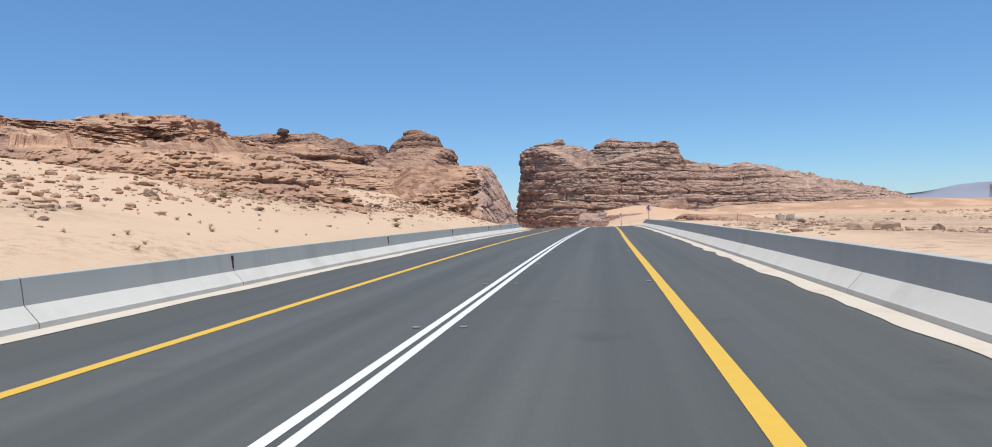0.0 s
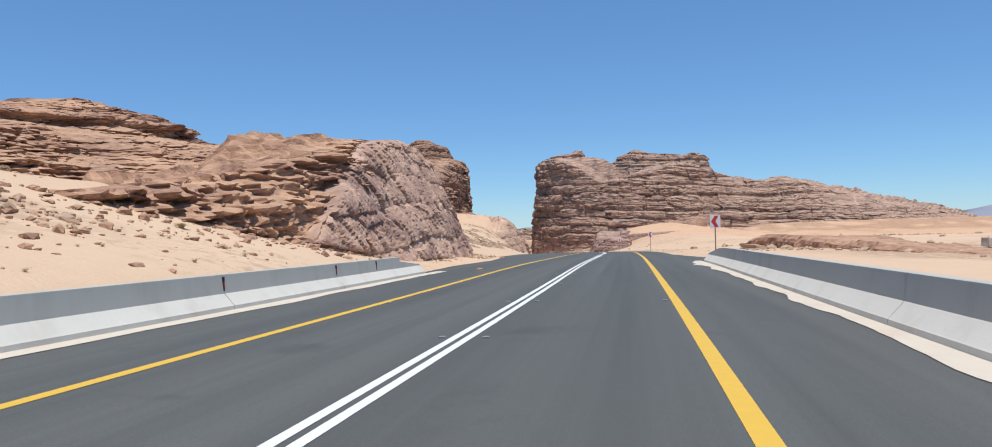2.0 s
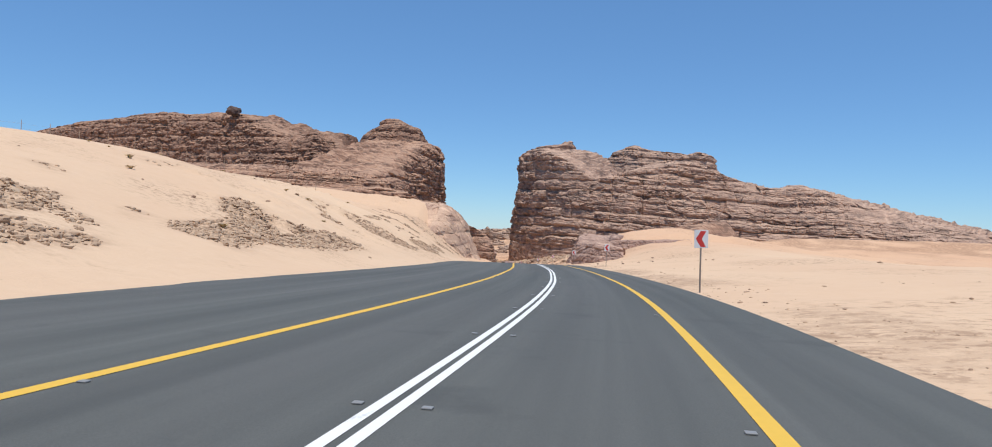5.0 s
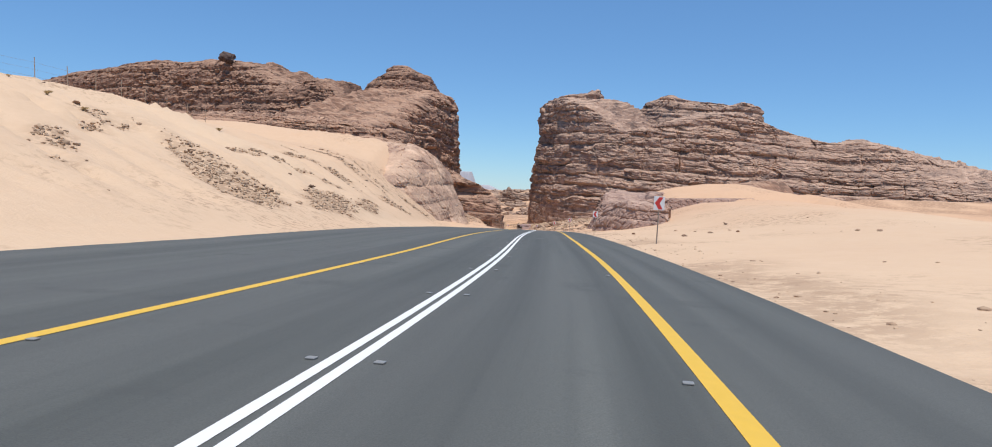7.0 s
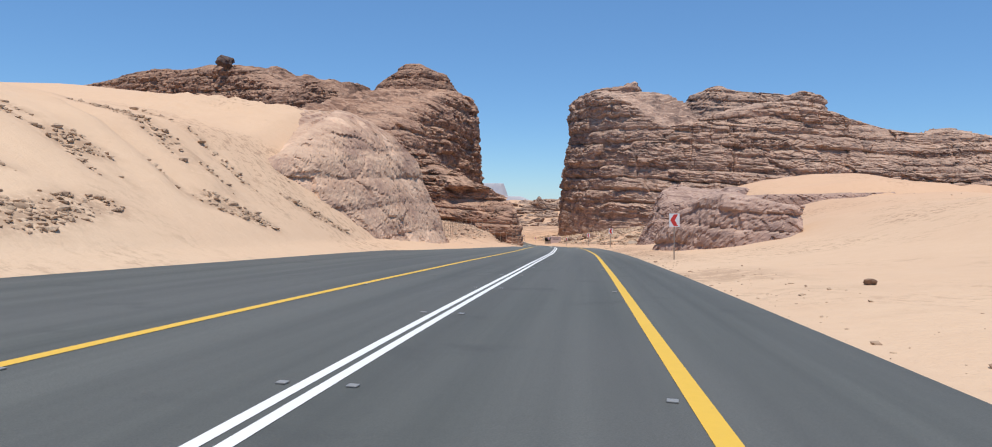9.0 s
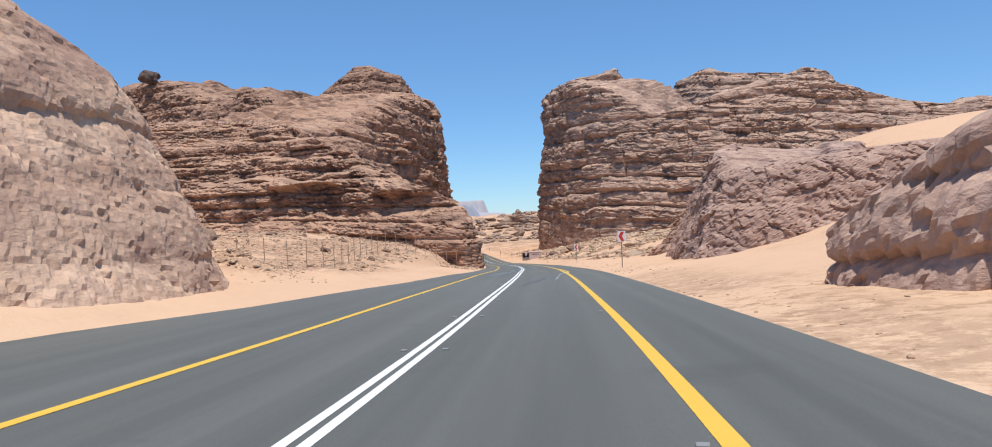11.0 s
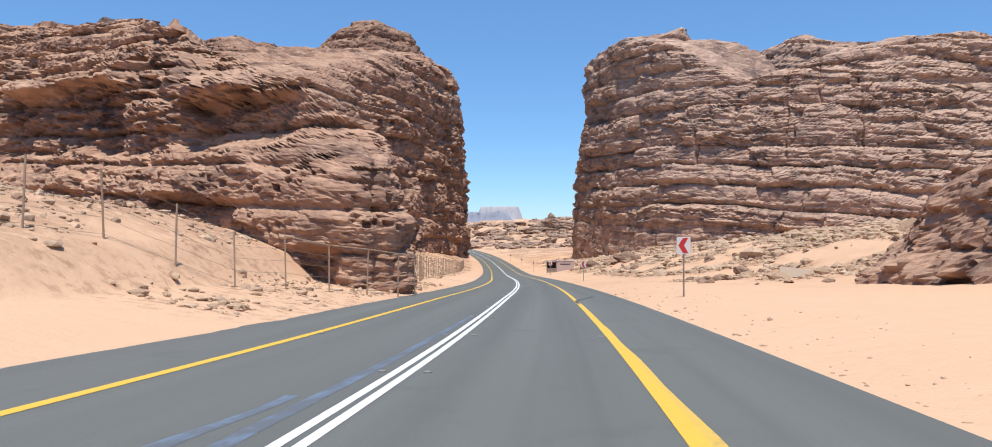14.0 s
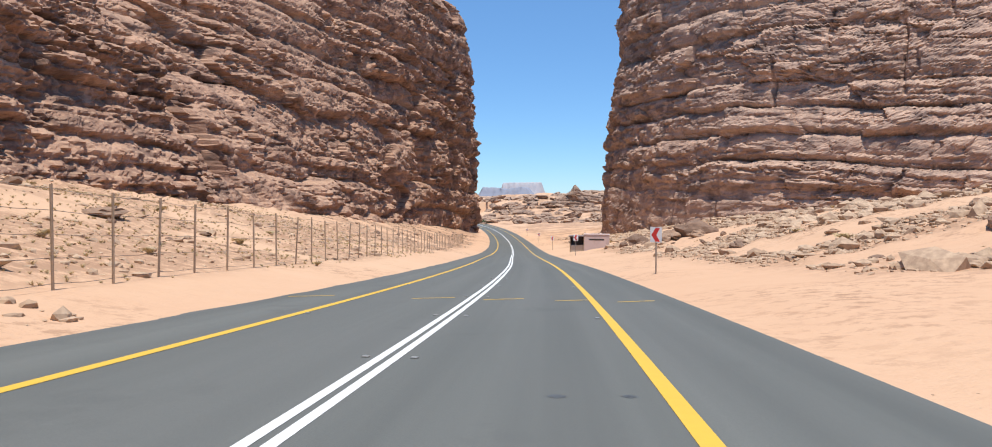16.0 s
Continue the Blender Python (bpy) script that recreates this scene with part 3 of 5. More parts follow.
# ---- road ----
def strip(name, y0, y1, d0, d1, dz, mat, step=1.5, cols=2):
    """A band of road surface; d0 and d1 may be functions of the station."""
    n = max(2, int((y1 - y0) / step) + 1)
    ys = np.linspace(y0, y1, n)
    a = d0(ys) if callable(d0) else np.full(n, float(d0))
    b = d1(ys) if callable(d1) else np.full(n, float(d1))
    pts = np.stack([on_road(ys, a + (b - a) * c / (cols - 1), dz) for c in range(cols)], 1)
    me = mesh_np(name, pts, grid_faces(n, cols)[:, ::-1], mat, True)
    uv = np.stack([np.stack([a + (b - a) * c / (cols - 1) for c in range(cols)], 1), np.repeat(ys[:, None], cols, 1)], -1).reshape(-1, 2)
    loops = np.empty(len(me.loops), np.int32)
    me.loops.foreach_get("vertex_index", loops)
    me.uv_layers.new(name="UVMap").data.foreach_set("uv", uv[loops].astype(np.float32).ravel())
    return new(name, me)


road = tagged(strip("road", -80, 930, lambda y: -left_edge(y) - 0.4, lambda y: right_edge(y) + 0.3, 0.0, ASPHALT, 1.0, 9),
              "grey asphalt two-lane road running through desert", "road", kind="structure")


def road_mark(name, y0, y1, d0, d1, mat, label, dz=0.006, step=1.5):
    ob = strip(name, y0, y1, d0, d1, dz, mat, step)
    ob.parent = road
    return tagged(ob, label)


LANE = 3.65
for s in (-1, 1):
    road_mark("white_line", -80, 925, s * 0.115 - 0.097, s * 0.115 + 0.037, WHITE_LINE, "solid white centre line")
for s in (-1, 1):
    road_mark("yellow_line", -80, 925, s * LANE - 0.08, s * LANE + 0.14, YELLOW_LINE, "solid yellow edge line")
old_centre = lambda y: 3.66 + 0.33 * sstep(334, 341, y) - 0.28 * sstep(346, 380, y)
road_mark("old_yellow_line", 336, 380, lambda y: old_centre(y) - 0.1, lambda y: old_centre(y) + 0.1 + 0.02 * np.sin(y), YELLOW_OLD, "older yellow edge line", 0.004)
road_mark("pale_mark", 336.4, 337.6, 3.34, 3.56, WHITE_LINE, "small pale end mark", 0.005, 0.4)
smear = lambda y: -2.2 + 0.7 * sstep(339, 347, y) + 0.45 * sstep(347, 358, y) + 0.07 * np.sin(y * 0.6) + 0.04 * np.sin(y * 1.7)
for off, wide, y0, y1 in ((0.0, 0.17, 338, 368), (0.33, 0.13, 339, 358), (-0.29, 0.11, 338, 352)):
    road_mark("blue_smear", y0, y1, lambda y: smear(y) + off - wide * (0.6 + 0.4 * np.sin(y * 0.9 + off)), lambda y: smear(y) + off + wide * (0.7 + 0.3 * np.sin(y * 1.3)), BLUE_PAINT, "blue paint smear", 0.003, 0.4)
road_mark("blue_smear", 363, 384, lambda y: -0.8 + 0.012 * (y - 360), lambda y: -0.56 + 0.008 * (y - 360), BLUE_PAINT, "blue paint smear", 0.003, 0.5)
scuff = lambda y: 0.95 + 0.95 * sstep(317, 326, y) + 0.05 * np.sin(y * 1.9)
road_mark("tyre_scuff", 317, 327, lambda y: scuff(y) - 0.09, lambda y: scuff(y) + 0.1 + 0.06 * np.sin(y * 1.1), SCUFF, "dark tyre scuff", 0.003, 0.4)
road_mark("white_scuff", 322, 336, lambda y: 2.45 + 0.05 * (y - 322) + 0.05 * np.sin(y * 0.9), lambda y: 2.56 + 0.052 * (y - 322) + 0.05 * np.sin(y * 0.7), PALE_SCUFF, "pale paint scuff", 0.003, 0.4)
skid = lambda y: 3.66 + 1.3 * sstep(395, 403, y)
road_mark("tyre_scuff", 393, 403, lambda y: skid(y) - 0.08, lambda y: skid(y) + 0.10, SCUFF, "dark curved tyre mark", 0.009, 0.4)
for y, d, w in ((419.2, 2.4, 0.11), (419.3, 3.2, 0.10), (227.0, 1.4, 0.42), (304.7, 3.3, 0.16), (408.5, 0.65, 0.12)):
    road_mark("oil_stain", y - 0.9 * w, y + 0.9 * w, lambda q: d - w * np.sqrt(np.clip(1.02 - ((q - y) / (0.9 * w)) ** 2, 0, 1)), lambda q: d + w * np.sqrt(np.clip(1.02 - ((q - y) / (0.9 * w)) ** 2, 0, 1)), SCUFF, "dark oil stain", 0.003, 0.06)


def cross_line(y, d, e, lean, mat):
    """A short line laid a little askew across the road."""
    mid = lambda q: (q - y) / lean
    road_mark("cross_line", y - 0.07, y + lean + 0.07, lambda q: d + (e - d) * np.clip(mid(q) - 0.07 / lean, 0, 1), lambda q: d + (e - d) * np.clip(mid(q) + 0.1 / lean, 0, 1), mat, "short yellow cross line", 0.007, 0.08)


for d, e in ((-5.05, -3.64), (-3.21, -1.9), (-1.21, 0.0), (0.67, 2.32), (2.62, 3.9), (4.96, 6.0)):
    cross_line(345.9, d, e, 1.4, YELLOW_LINE)
for d in (-5.8, -1.9, 0.3, 2.5, 4.4):
    cross_line(433.2, d, d + 1.25, 0.8, YELLOW_OLD)


def build_studs():
    bm = bmesh.new()
    bm_box(bm, (-0.055, -0.05, 0), (0.055, 0.05, 0.018), 0.006)
    me = bpy.data.meshes.new("road_stud")
    bm.to_mesh(me)
    bm.free()
    me.materials.append(STUD)
    for k in range(70):
        y = 4.3 + 6.42 * k
        for d in (-0.36, 0.36, -LANE + 0.22, LANE - 0.22):
            if abs(d) > 1 and k % 2:
                continue
            ob = new("road_stud", me)
            p = on_road(y, d, 0.004)
            ob.location, ob.parent = p, road


build_studs()


# ---- concrete barriers ----
def barrier(name, side, y0, y1, base, seg, label):
    """A road barrier of cast lengths: a kerb step, a slope coloured paler as if sunlit, and a grey upper wall that ends
    in a ramp.
    """
    root = tagged(new(name), label, "barrier", "road barriers")
    y = y0
    while y < y1 - 0.5:
        e = min(y + seg, y1)
        last = e >= y1 - 0.01
        ys = np.linspace(y, e - 0.015, 7)
        top = np.interp(ys, [y1 - 5.2, y1 - 0.3], [0.87, 0.48]) if last else np.full(7, 0.87)
        prof_low = [(0.0, -0.1), (0.0, 0.11), (0.02, 0.13), (0.26, 0.40)]
        for nm, prof, mat, lab in (("slope", prof_low, CONCRETE_SUNLIT, "sloping foot with sunlight put into its pale colour"), ("wall", None, CONCRETE, "grey upper wall")):
            rows = []
            for yy, tt in zip(ys, top):
                pr = prof or [(0.262, 0.40), (0.262 + 0.07 * (tt - 0.4) / 0.64, tt - 0.012), (0.285 + 0.07 * (tt - 0.4) / 0.64, tt), (0.50, tt), (0.515, tt - 0.02), (0.52, -0.1)]
                rows.append([on_road(yy, side * (base + a), z) for a, z in pr])
            rows = np.array(rows)
            f = grid_faces(rows.shape[0], rows.shape[1])
            if side > 0:
                f = f[:, ::-1]
            ob = new(nm, mesh_np(nm, rows, f, mat))
            ob.parent = root
            tagged(ob, lab)
            # end cap of the length
            end = rows[-1]
            if nm == "wall":
                cap = np.concatenate([end, [on_road(ys[-1], side * (base + 0.262), -0.1)]])
                bm = bmesh.new()
                bm.faces.new([bm.verts.new(p) for p in cap])
                part("end_face", bm, mat, root)
        y = e
    return root


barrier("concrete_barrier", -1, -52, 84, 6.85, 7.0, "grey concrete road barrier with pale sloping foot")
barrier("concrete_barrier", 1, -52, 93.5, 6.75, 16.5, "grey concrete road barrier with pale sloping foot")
tagged(strip("gutter", -60, 86, -6.86, lambda y: -6.28 + 0.16 * fbm(y / 3, 0 * y, 0 * y, 3, 3), 0.012, GUTTER, 0.5, 3), "dusty pale concrete gutter strip", "gutter", kind="structure")
tagged(strip("gutter", -60, 95, lambda y: 6.32 + 0.22 * fbm(y / 1.7, 0 * y, 0 * y, 4, 6) - 0.5 * sstep(80, 90, y) * (0.5 + fbm(y / 1.2, 0 * y, 0 * y, 3, 7)), 6.76, 0.012, GUTTER, 0.5, 3), "dusty pale concrete gutter strip", "gutter", kind="structure")


def barrier_marks():
    """Dark reflector slots at the joints of the barriers' walls."""
    for side, base, ys in ((-1, 6.85, [-17, -3, 4, 18, 32, 46, 60, 67, 74, 78]),):
        for y in ys:
            root = tagged(new("reflector_bracket"), "small dark reflector bracket on the barrier wall", "reflector", "barrier reflectors")
            h = float(np.interp(y, RY, RH))
            p = on_road(y, side * (base + 0.305), 0.63)
            root.matrix_world = Matrix.Translation(p) @ Matrix.Rotation(-h, 4, 'Z')
            bm = bmesh.new()
            bm_box(bm, (-0.04, -0.035, -0.17), (0.04, 0.035, 0.17), 0.01)
            part("plate", bm, BLACK, root)
            bm = bmesh.new()
            s = 0.042 * -side
            bm_box(bm, (s - 0.006, -0.025, -0.06), (s + 0.006, 0.025, 0.05), 0.004)
            part("lens", bm, SIGN_RED, root, "dull red reflector lens")


barrier_marks()


# ---- rock masses ----
def resample(stations, step):
    """Stations (x, y, base, top, inset, back) to even steps along a rounded line."""
    st = np.array(stations, float)
    t = np.concatenate([[0], np.cumsum(np.hypot(*np.diff(st[:, :2], axis=0).T))])
    n = max(4, int(t[-1] / step))
    T = np.linspace(0, t[-1], n)
    out = np.stack([np.interp(T, t, st[:, c]) for c in range(st.shape[1])], 1)
    w = max(1, int(3.0 / step))
    ker = np.ones(2 * w + 1) / (2 * w + 1)
    pad = np.concatenate([out[:1].repeat(w, 0), out, out[-1:].repeat(w, 0)])
    return np.stack([np.convolve(pad[:, c], ker, "valid") for c in range(out.shape[1])], 1), T


def smoothed(a, w):
    ker = np.ones(2 * w + 1) / (2 * w + 1)
    return np.convolve(np.concatenate([a[:1].repeat(w), a, a[-1:].repeat(w)]), ker, "valid")


def slabs(X, Y, Z, sx, sz, seed):
    """Broken slabs: each piece stands out by its own amount, with open joints round it."""
    d1, d2, rv, tilt = cells(X / sx, Y / sx, Z / sz, seed)
    return (rv - 0.5) * 1.6 + 1.15 * tilt - 0.45 * sstep(0.07, 0.0, d2 - d1)


def courses(s, z, thick, length, seed):
    """Bedded rock: layers of uneven thickness, each broken into blocks by upright joints. Gives each block's own random value, the rounded
    profile of its layer with the undercut at its foot, and 0 at the joints."""
    zz = z / thick
    k, p = np.floor(zz), np.floor(zz / 2)
    both = hash3(p, p * 0, p * 0, seed + 2) < 0.45
    f = np.where(both, zz / 2 - p, zz - k)
    k = np.where(both, p + 50000, k)
    span = length * (0.55 + 0.9 * hash3(k, k * 0, k * 0, seed + 3))
    u = s / span + 13 * hash3(k, k * 0 + 1, k * 0, seed + 3) + 0.22 * vnoise(s / (0.5 * length), zz * 1.7, 0 * s, seed + 4)
    j = np.floor(u)
    g = u - j
    r = hash3(k, j, k * 0, seed + 5) - 0.5
    lean = (g - 0.5) * (hash3(k, j, k * 0 + 1, seed + 5) - 0.5)
    prof = sstep(0, 0.28, f) * (1 - 0.55 * sstep(0.7, 1, f) ** 2)
    return r + 0.7 * lean, prof, sstep(0, 0.07, g) * sstep(1, 0.93, g)


def bedded(s, X, Y, Z, scale, seed):
    z = Z + scale * (1.8 * vnoise(X / 32, Y / 32, Z / 22, seed) + 0.75 * vnoise(X / 8, Y / 8, Z / 7, seed + 1) + 0.2 * vnoise(X / 2.5, Y / 2.5, Z / 2, seed + 2))
    broken = 0.30 + 0.95 * sstep(-0.3, 0.35, fbm(X / 24, Y / 24, Z / 11, 3, seed + 7))
    out = 0
    for n, (thick, length, amp, under, crack) in enumerate(((6.1, 21.0, 1.9, 0.8, 0.15), (2.0, 6.0, 1.0, 0.62, 0.3), (0.74, 2.1, 0.4, 0.55, 0.4))):
        r, prof, joint = courses(s + 3 * n * vnoise(X / 14, Y / 14, Z / 6, seed + 9), z, thick * scale, length * scale, seed + 20 * n)
        out = out + amp * (broken if n else 1) * (1.5 * r + under * (prof - 0.7) - crack * (1 - joint))
    w = 12.0 * scale    # long upright clefts
    u = s / w + 0.13 * vnoise(X / 6, Y / 6, Z / 7, seed + 91)
    j = np.floor(u)
    c = 0.2 + 0.6 * hash3(j, j * 0, j * 0, seed + 92)
    gap = np.abs(u - j - c) * w
    out = out - 1.5 * sstep(0.7, 0.1, gap) * sstep(0.25, 0.5, vnoise(j * 7.7, 0 * s, Z / 13, seed + 93))
    return out * scale


def rock_mass(name, stations, mat, label, step=0.9, rows=None, ledge=1.6, thick=3.0, rough=1.0, rise=0.1, curve=1.6, seed=0, round_top=0.12,
              block=0.0, slab=0.0, under=None, calm=None, plate=18, deep=2.5, spine=None, scale=1.0, fines=0.3, warp=1.0, long=1.0, beds=0.0, terrace=None, category="rock"):
    """A cliff with its top, lofted along a line that has the outside to its right: each station has its place, base and top heights, how far the
    face leans back, and how deep the top runs back. spine: points towards which the face leans back, one for each station."""
    st = [tuple(s) + (tuple(p) if spine else ()) for s, p in zip(stations, spine or stations)]
    S, T = resample(st, step)
    n = len(S)
    tx, ty = np.gradient(S[:, 0]), np.gradient(S[:, 1])
    ln = np.hypot(tx, ty) + 1e-9
    ox, oy = ty / ln, -tx / ln          # outward
    w = max(1, int(7 / step))
    ox, oy = smoothed(ox, w), smoothed(oy, w)
    ln = np.hypot(ox, oy) + 1e-9
    ox, oy = ox / ln, oy / ln
    if spine:
        bx, by = S[:, 6] - S[:, 0], S[:, 7] - S[:, 1]
    else:
        w2 = max(1, int(22 / step))
        bx, by = -smoothed(ox, w2), -smoothed(oy, w2)
    ln = np.hypot(bx, by) + 1e-9
    bx, by = bx / ln, by / ln           # inward
    high = (S[:, 3] - S[:, 2]).max()
    rows = rows or max(8, int(high / step))
    v = np.linspace(0, 1, rows)[:, None]
    base, top, inset, back = (S[:, c][None] for c in (2, 3, 4, 5))
    base = base - deep
    inset_v = inset * v ** curve + (1 - np.sqrt(np.clip(1 - np.clip((v - (1 - round_top)) / round_top, 0, 1) ** 2, 0, 1))) * round_top * 0.8 * (top - base)
    z = base + (top - base) * v
    if terrace:
        inset_v = terrace(S[:, 0][None], S[:, 1][None], z)
    X = S[:, 0][None] + bx[None] * inset_v
    Y = S[:, 1][None] + by[None] * inset_v
    k = np.linspace(0, 1, plate + 1)[1:, None] ** 1.5
    X2 = X[-1:] + bx[None] * back * k
    Y2 = Y[-1:] + by[None] * back * k
    z2 = z[-1:] + back * rise * np.sin(np.clip(k * 1.25, 0, 1) * math.pi / 2) - np.clip(k - 0.8, 0, 1) * 5 * 0.35 * (top - base)
    X, Y, Z = np.vstack([X, X2]), np.vstack([Y, Y2]), np.vstack([z, z2])
    face = np.vstack([np.ones_like(z) * sstep(0, 0.05, v), np.full_like(z2, 0.35)])
    dip = Z + 0.04 * X
    st1 = strata(dip, X, Y, thick, seed) * (0.75 + 0.5 * vnoise(X / 30, Y / 30, Z / 14, seed + 40))
    big = fbm(X / 17, Y / 17, Z / 13, 3, seed + 11)
    mid = fbm(X / 5, Y / 5, Z / 3.2, 3, seed + 12)
    fine = fbm(X / 1.7, Y / 1.7, Z / 1.0, 3, seed + 13)
    off = face * ledge * st1 + rough * (2.0 * big * ledge / 1.6 + 0.5 * mid * min(1, ledge) + 0.2 * fine)
    if slab:
        wx, wz = 1.2 * vnoise(X / 6, Y / 6, Z / 6, seed + 70), warp * (0.5 * vnoise(X / 11, Y / 11, Z / 4, seed + 71) + 0.25 * vnoise(X / 3, Y / 3, Z / 3, seed + 74))
        much = 0.4 + 0.95 * sstep(-0.35, 0.4, fbm(X / 24, Y / 24, Z / 8, 2, seed + 75))
        lean = min(1, warp) * 0.22 * vnoise(X / 26, Y / 26, Z / 12, seed + 72) * (X + Y) * 0.08
        off = off + face * slab * much * (0.9 * slabs(X + wx, Y + wx, dip + wz + lean, 10.0 * scale * long, 2.1 * scale, seed + 50) + 0.62 * slabs(X + wx, Y + wx, dip + wz - lean, 3.4 * scale * long, 0.85 * scale, seed + 55) + fines * slabs(X - wx, Y + wx, dip + wz, 1.5 * scale, 0.42 * scale, seed + 58))
    if beds:
        off = off + face * beds * bedded(np.broadcast_to(T[None], X.shape), X, Y, dip, scale, seed + 200)
    if block:
        sh = 0.38 * Z + 0.3 * vnoise(X / 4, Y / 4, Z / 4, seed + 62)
        off = off + block * (0.5 * slabs(X + sh, Y + sh, Z, 1.7, 5.0, seed + 60) + 0.46 * slabs(X + sh, Y + sh, Z, 0.62, 2.4, seed + 65) + 0.18 * slabs(X + sh, Y + sh, Z, 0.28, 0.7, seed + 66) + 0.6 * slabs(X - 0.3 * sh, Y + sh, Z, 5.5, 3.2, seed + 67))
    if block:
        run = (X - Y) * 0.7 + 0.35 * Z + 0.25 * vnoise(X / 2, Y / 2, Z / 3, seed + 68)
        off = off - block * 0.55 * sstep(0.72, 0.97, 1 - np.abs(vnoise(run / 0.75, Z / 9, 0 * Z, seed + 69))) * sstep(-0.2, 0.3, vnoise(X / 5, Y / 5, Z / 4, seed + 64))
    if calm is not None:
        off = off * calm(X, Y, Z)
    if under is not None:
        off = off + under(X, Y, Z)
    X = X + off * ox[None]
    Y = Y + off * oy[None]
    top_rough = max(ledge, beds * (0.4 + scale))
    Z = Z + np.vstack([np.zeros_like(z), 0.7 * top_rough * slabs(X2, Y2, 0 * X2, 8.0 * scale, 1.0, seed + 90) * np.minimum(1, 3 * k) + 0.9 * top_rough * fbm(X2 / 9, Y2 / 9, 0 * X2, 4, seed + 20) * (k ** 0.3) + 0.5 * min(1, top_rough) * np.floor(2.5 * vnoise(X2 / 6, Y2 / 6, 0 * X2, seed + 23)) + 0.25 * min(1, top_rough) * fbm(X2 / 2, Y2 / 2, 0 * X2, 3, seed + 24)])
    if beds:    # ledges across the top
        tall = 2.2 * scale
        q = (Z[rows:] + tall * (vnoise(X2 / 7, Y2 / 7, 0 * X2, seed + 25) + 0.3 * vnoise(X2 / 1.5, Y2 / 1.5, 0 * X2, seed + 26))) / tall
        Z[rows:] += 0.8 * tall * np.minimum(1, 4 * k) * (np.floor(q) + sstep(0.6, 1.0, q - np.floor(q)) - q)
    f = grid_faces(*X.shape)
    ob = new(name, mesh_np(name, np.stack([X, Y, Z], -1), f, mat))
    return tagged(ob, label, category, kind="structure")


# great butte on the right of the pass
rock_mass("butte_right", [(-63, 735, -27, 34, 12, 30), (-77, 690, -27, 49, 9, 40), (-78, 655, -26, 53, 7, 40), (-72.5, 630, -25, 55, 7, 40), (-59, 606, -24, 54, 8, 40),
                          (-45, 588, -22, 48, 10, 50), (-34, 579, -21, 40, 12, 50), (-23, 572, -20, 33, 17, 60), (-8, 565, -18, 36, 20, 70), (5, 562, -16, 39, 22, 70), (30, 564, -12, 43, 22, 60), (54, 572, -9, 45, 22, 50),
                          (70, 578, -7, 37, 22, 50), (84, 577, -5, 32, 26, 60), (92, 575, -5, 30, 28, 60), (98, 573, -5, 33, 30, 60), (112, 569, -5, 29, 32, 60), (128, 562, -4, 21, 34, 60), (150, 545, -4, 11, 34, 50), (178, 520, -5, 3, 26, 40), (200, 505, -6, -2, 18, 36), (235, 495, -8, -8, 20, 30)],
          ROCK_GREY, "massive brown layered sandstone butte with a flat top", 0.45, 200, 0.7, 6.4, 0.9, 0.05, 1.2, seed=3, round_top=0.04, beds=0.85, slab=0.55, fines=0.1, long=1.3, warp=1.6, category="butte",
          calm=lambda X, Y, Z: 1 - 0.6 * sstep(-5, -9, Z) * sstep(-10, -35, X))
rock_mass("butte_right_cap", [(-50, 676, 30, 50, 5, 12), (-63, 655, 30, 54, 4, 14), (-61.5, 632, 30, 57, 3, 14), (-50, 624, 30, 58, 3, 14), (-40, 625, 30, 58, 2.5, 12), (-35, 629, 30, 60.5, 2.0, 8), (-31, 634, 30, 63.0, 2, 6), (-27, 644, 30, 55, 4, 8), (-25, 660, 30, 50, 5, 10)],
          ROCK_GREY, "blocky cap of the butte", 0.6, 46, 0.6, 3.6, 0.7, 0.02, 1.3, seed=5, round_top=0.05, beds=0.8, scale=0.8, category="butte")
rock_mass("butte_right_crown", [(-22, 700, 34, 44, 6, 10), (-19, 668, 34, 49, 7, 20), (-11, 656, 34, 57, 8, 20), (1, 651, 34, 61, 8, 20), (9, 651, 34, 62.5, 7, 20), (18, 651, 34, 60, 8, 20), (40, 650, 34, 57, 7, 20), (49, 648, 34, 56, 6, 20), (53, 648, 34, 58.5, 4, 14), (64, 650, 34, 57, 4, 14), (70, 656, 34, 53, 5, 12), (76, 690, 34, 44, 6, 10)],
          ROCK_GREY, "stepped crown of the butte", 0.6, 48, 0.6, 3.6, 0.7, 0.0, 1.3, seed=6, round_top=0.05, beds=0.85, scale=0.8, category="butte")

# great butte on the left of the pass
rock_mass("butte_left", [(-92, 450, -14, 4, 16, 20), (-94, 462, -15, 14, 28, 30), (-91, 476, -16, 20, 36, 40), (-98, 505, -18, 25, 34, 50), (-107, 540, -19, 32, 27, 50),
                         (-116.5, 575, -20, 42, 20, 50), (-124, 608, -21, 53, 9, 42), (-127, 640, -22, 60, 5, 40), (-130, 672, -23, 61, 4, 40), (-136, 700, -24, 57, 6, 36),
                         (-155, 724, -24, 50, 8, 30), (-190, 738, -24, 42, 8, 30)],
          ROCK, "towering reddish brown sandstone butte with ledges", 0.5, 175, 0.7, 5.6, 1.0, 0.06, 1.15, seed=13, beds=0.9, slab=0.6, fines=0.05, scale=1.15, category="butte")
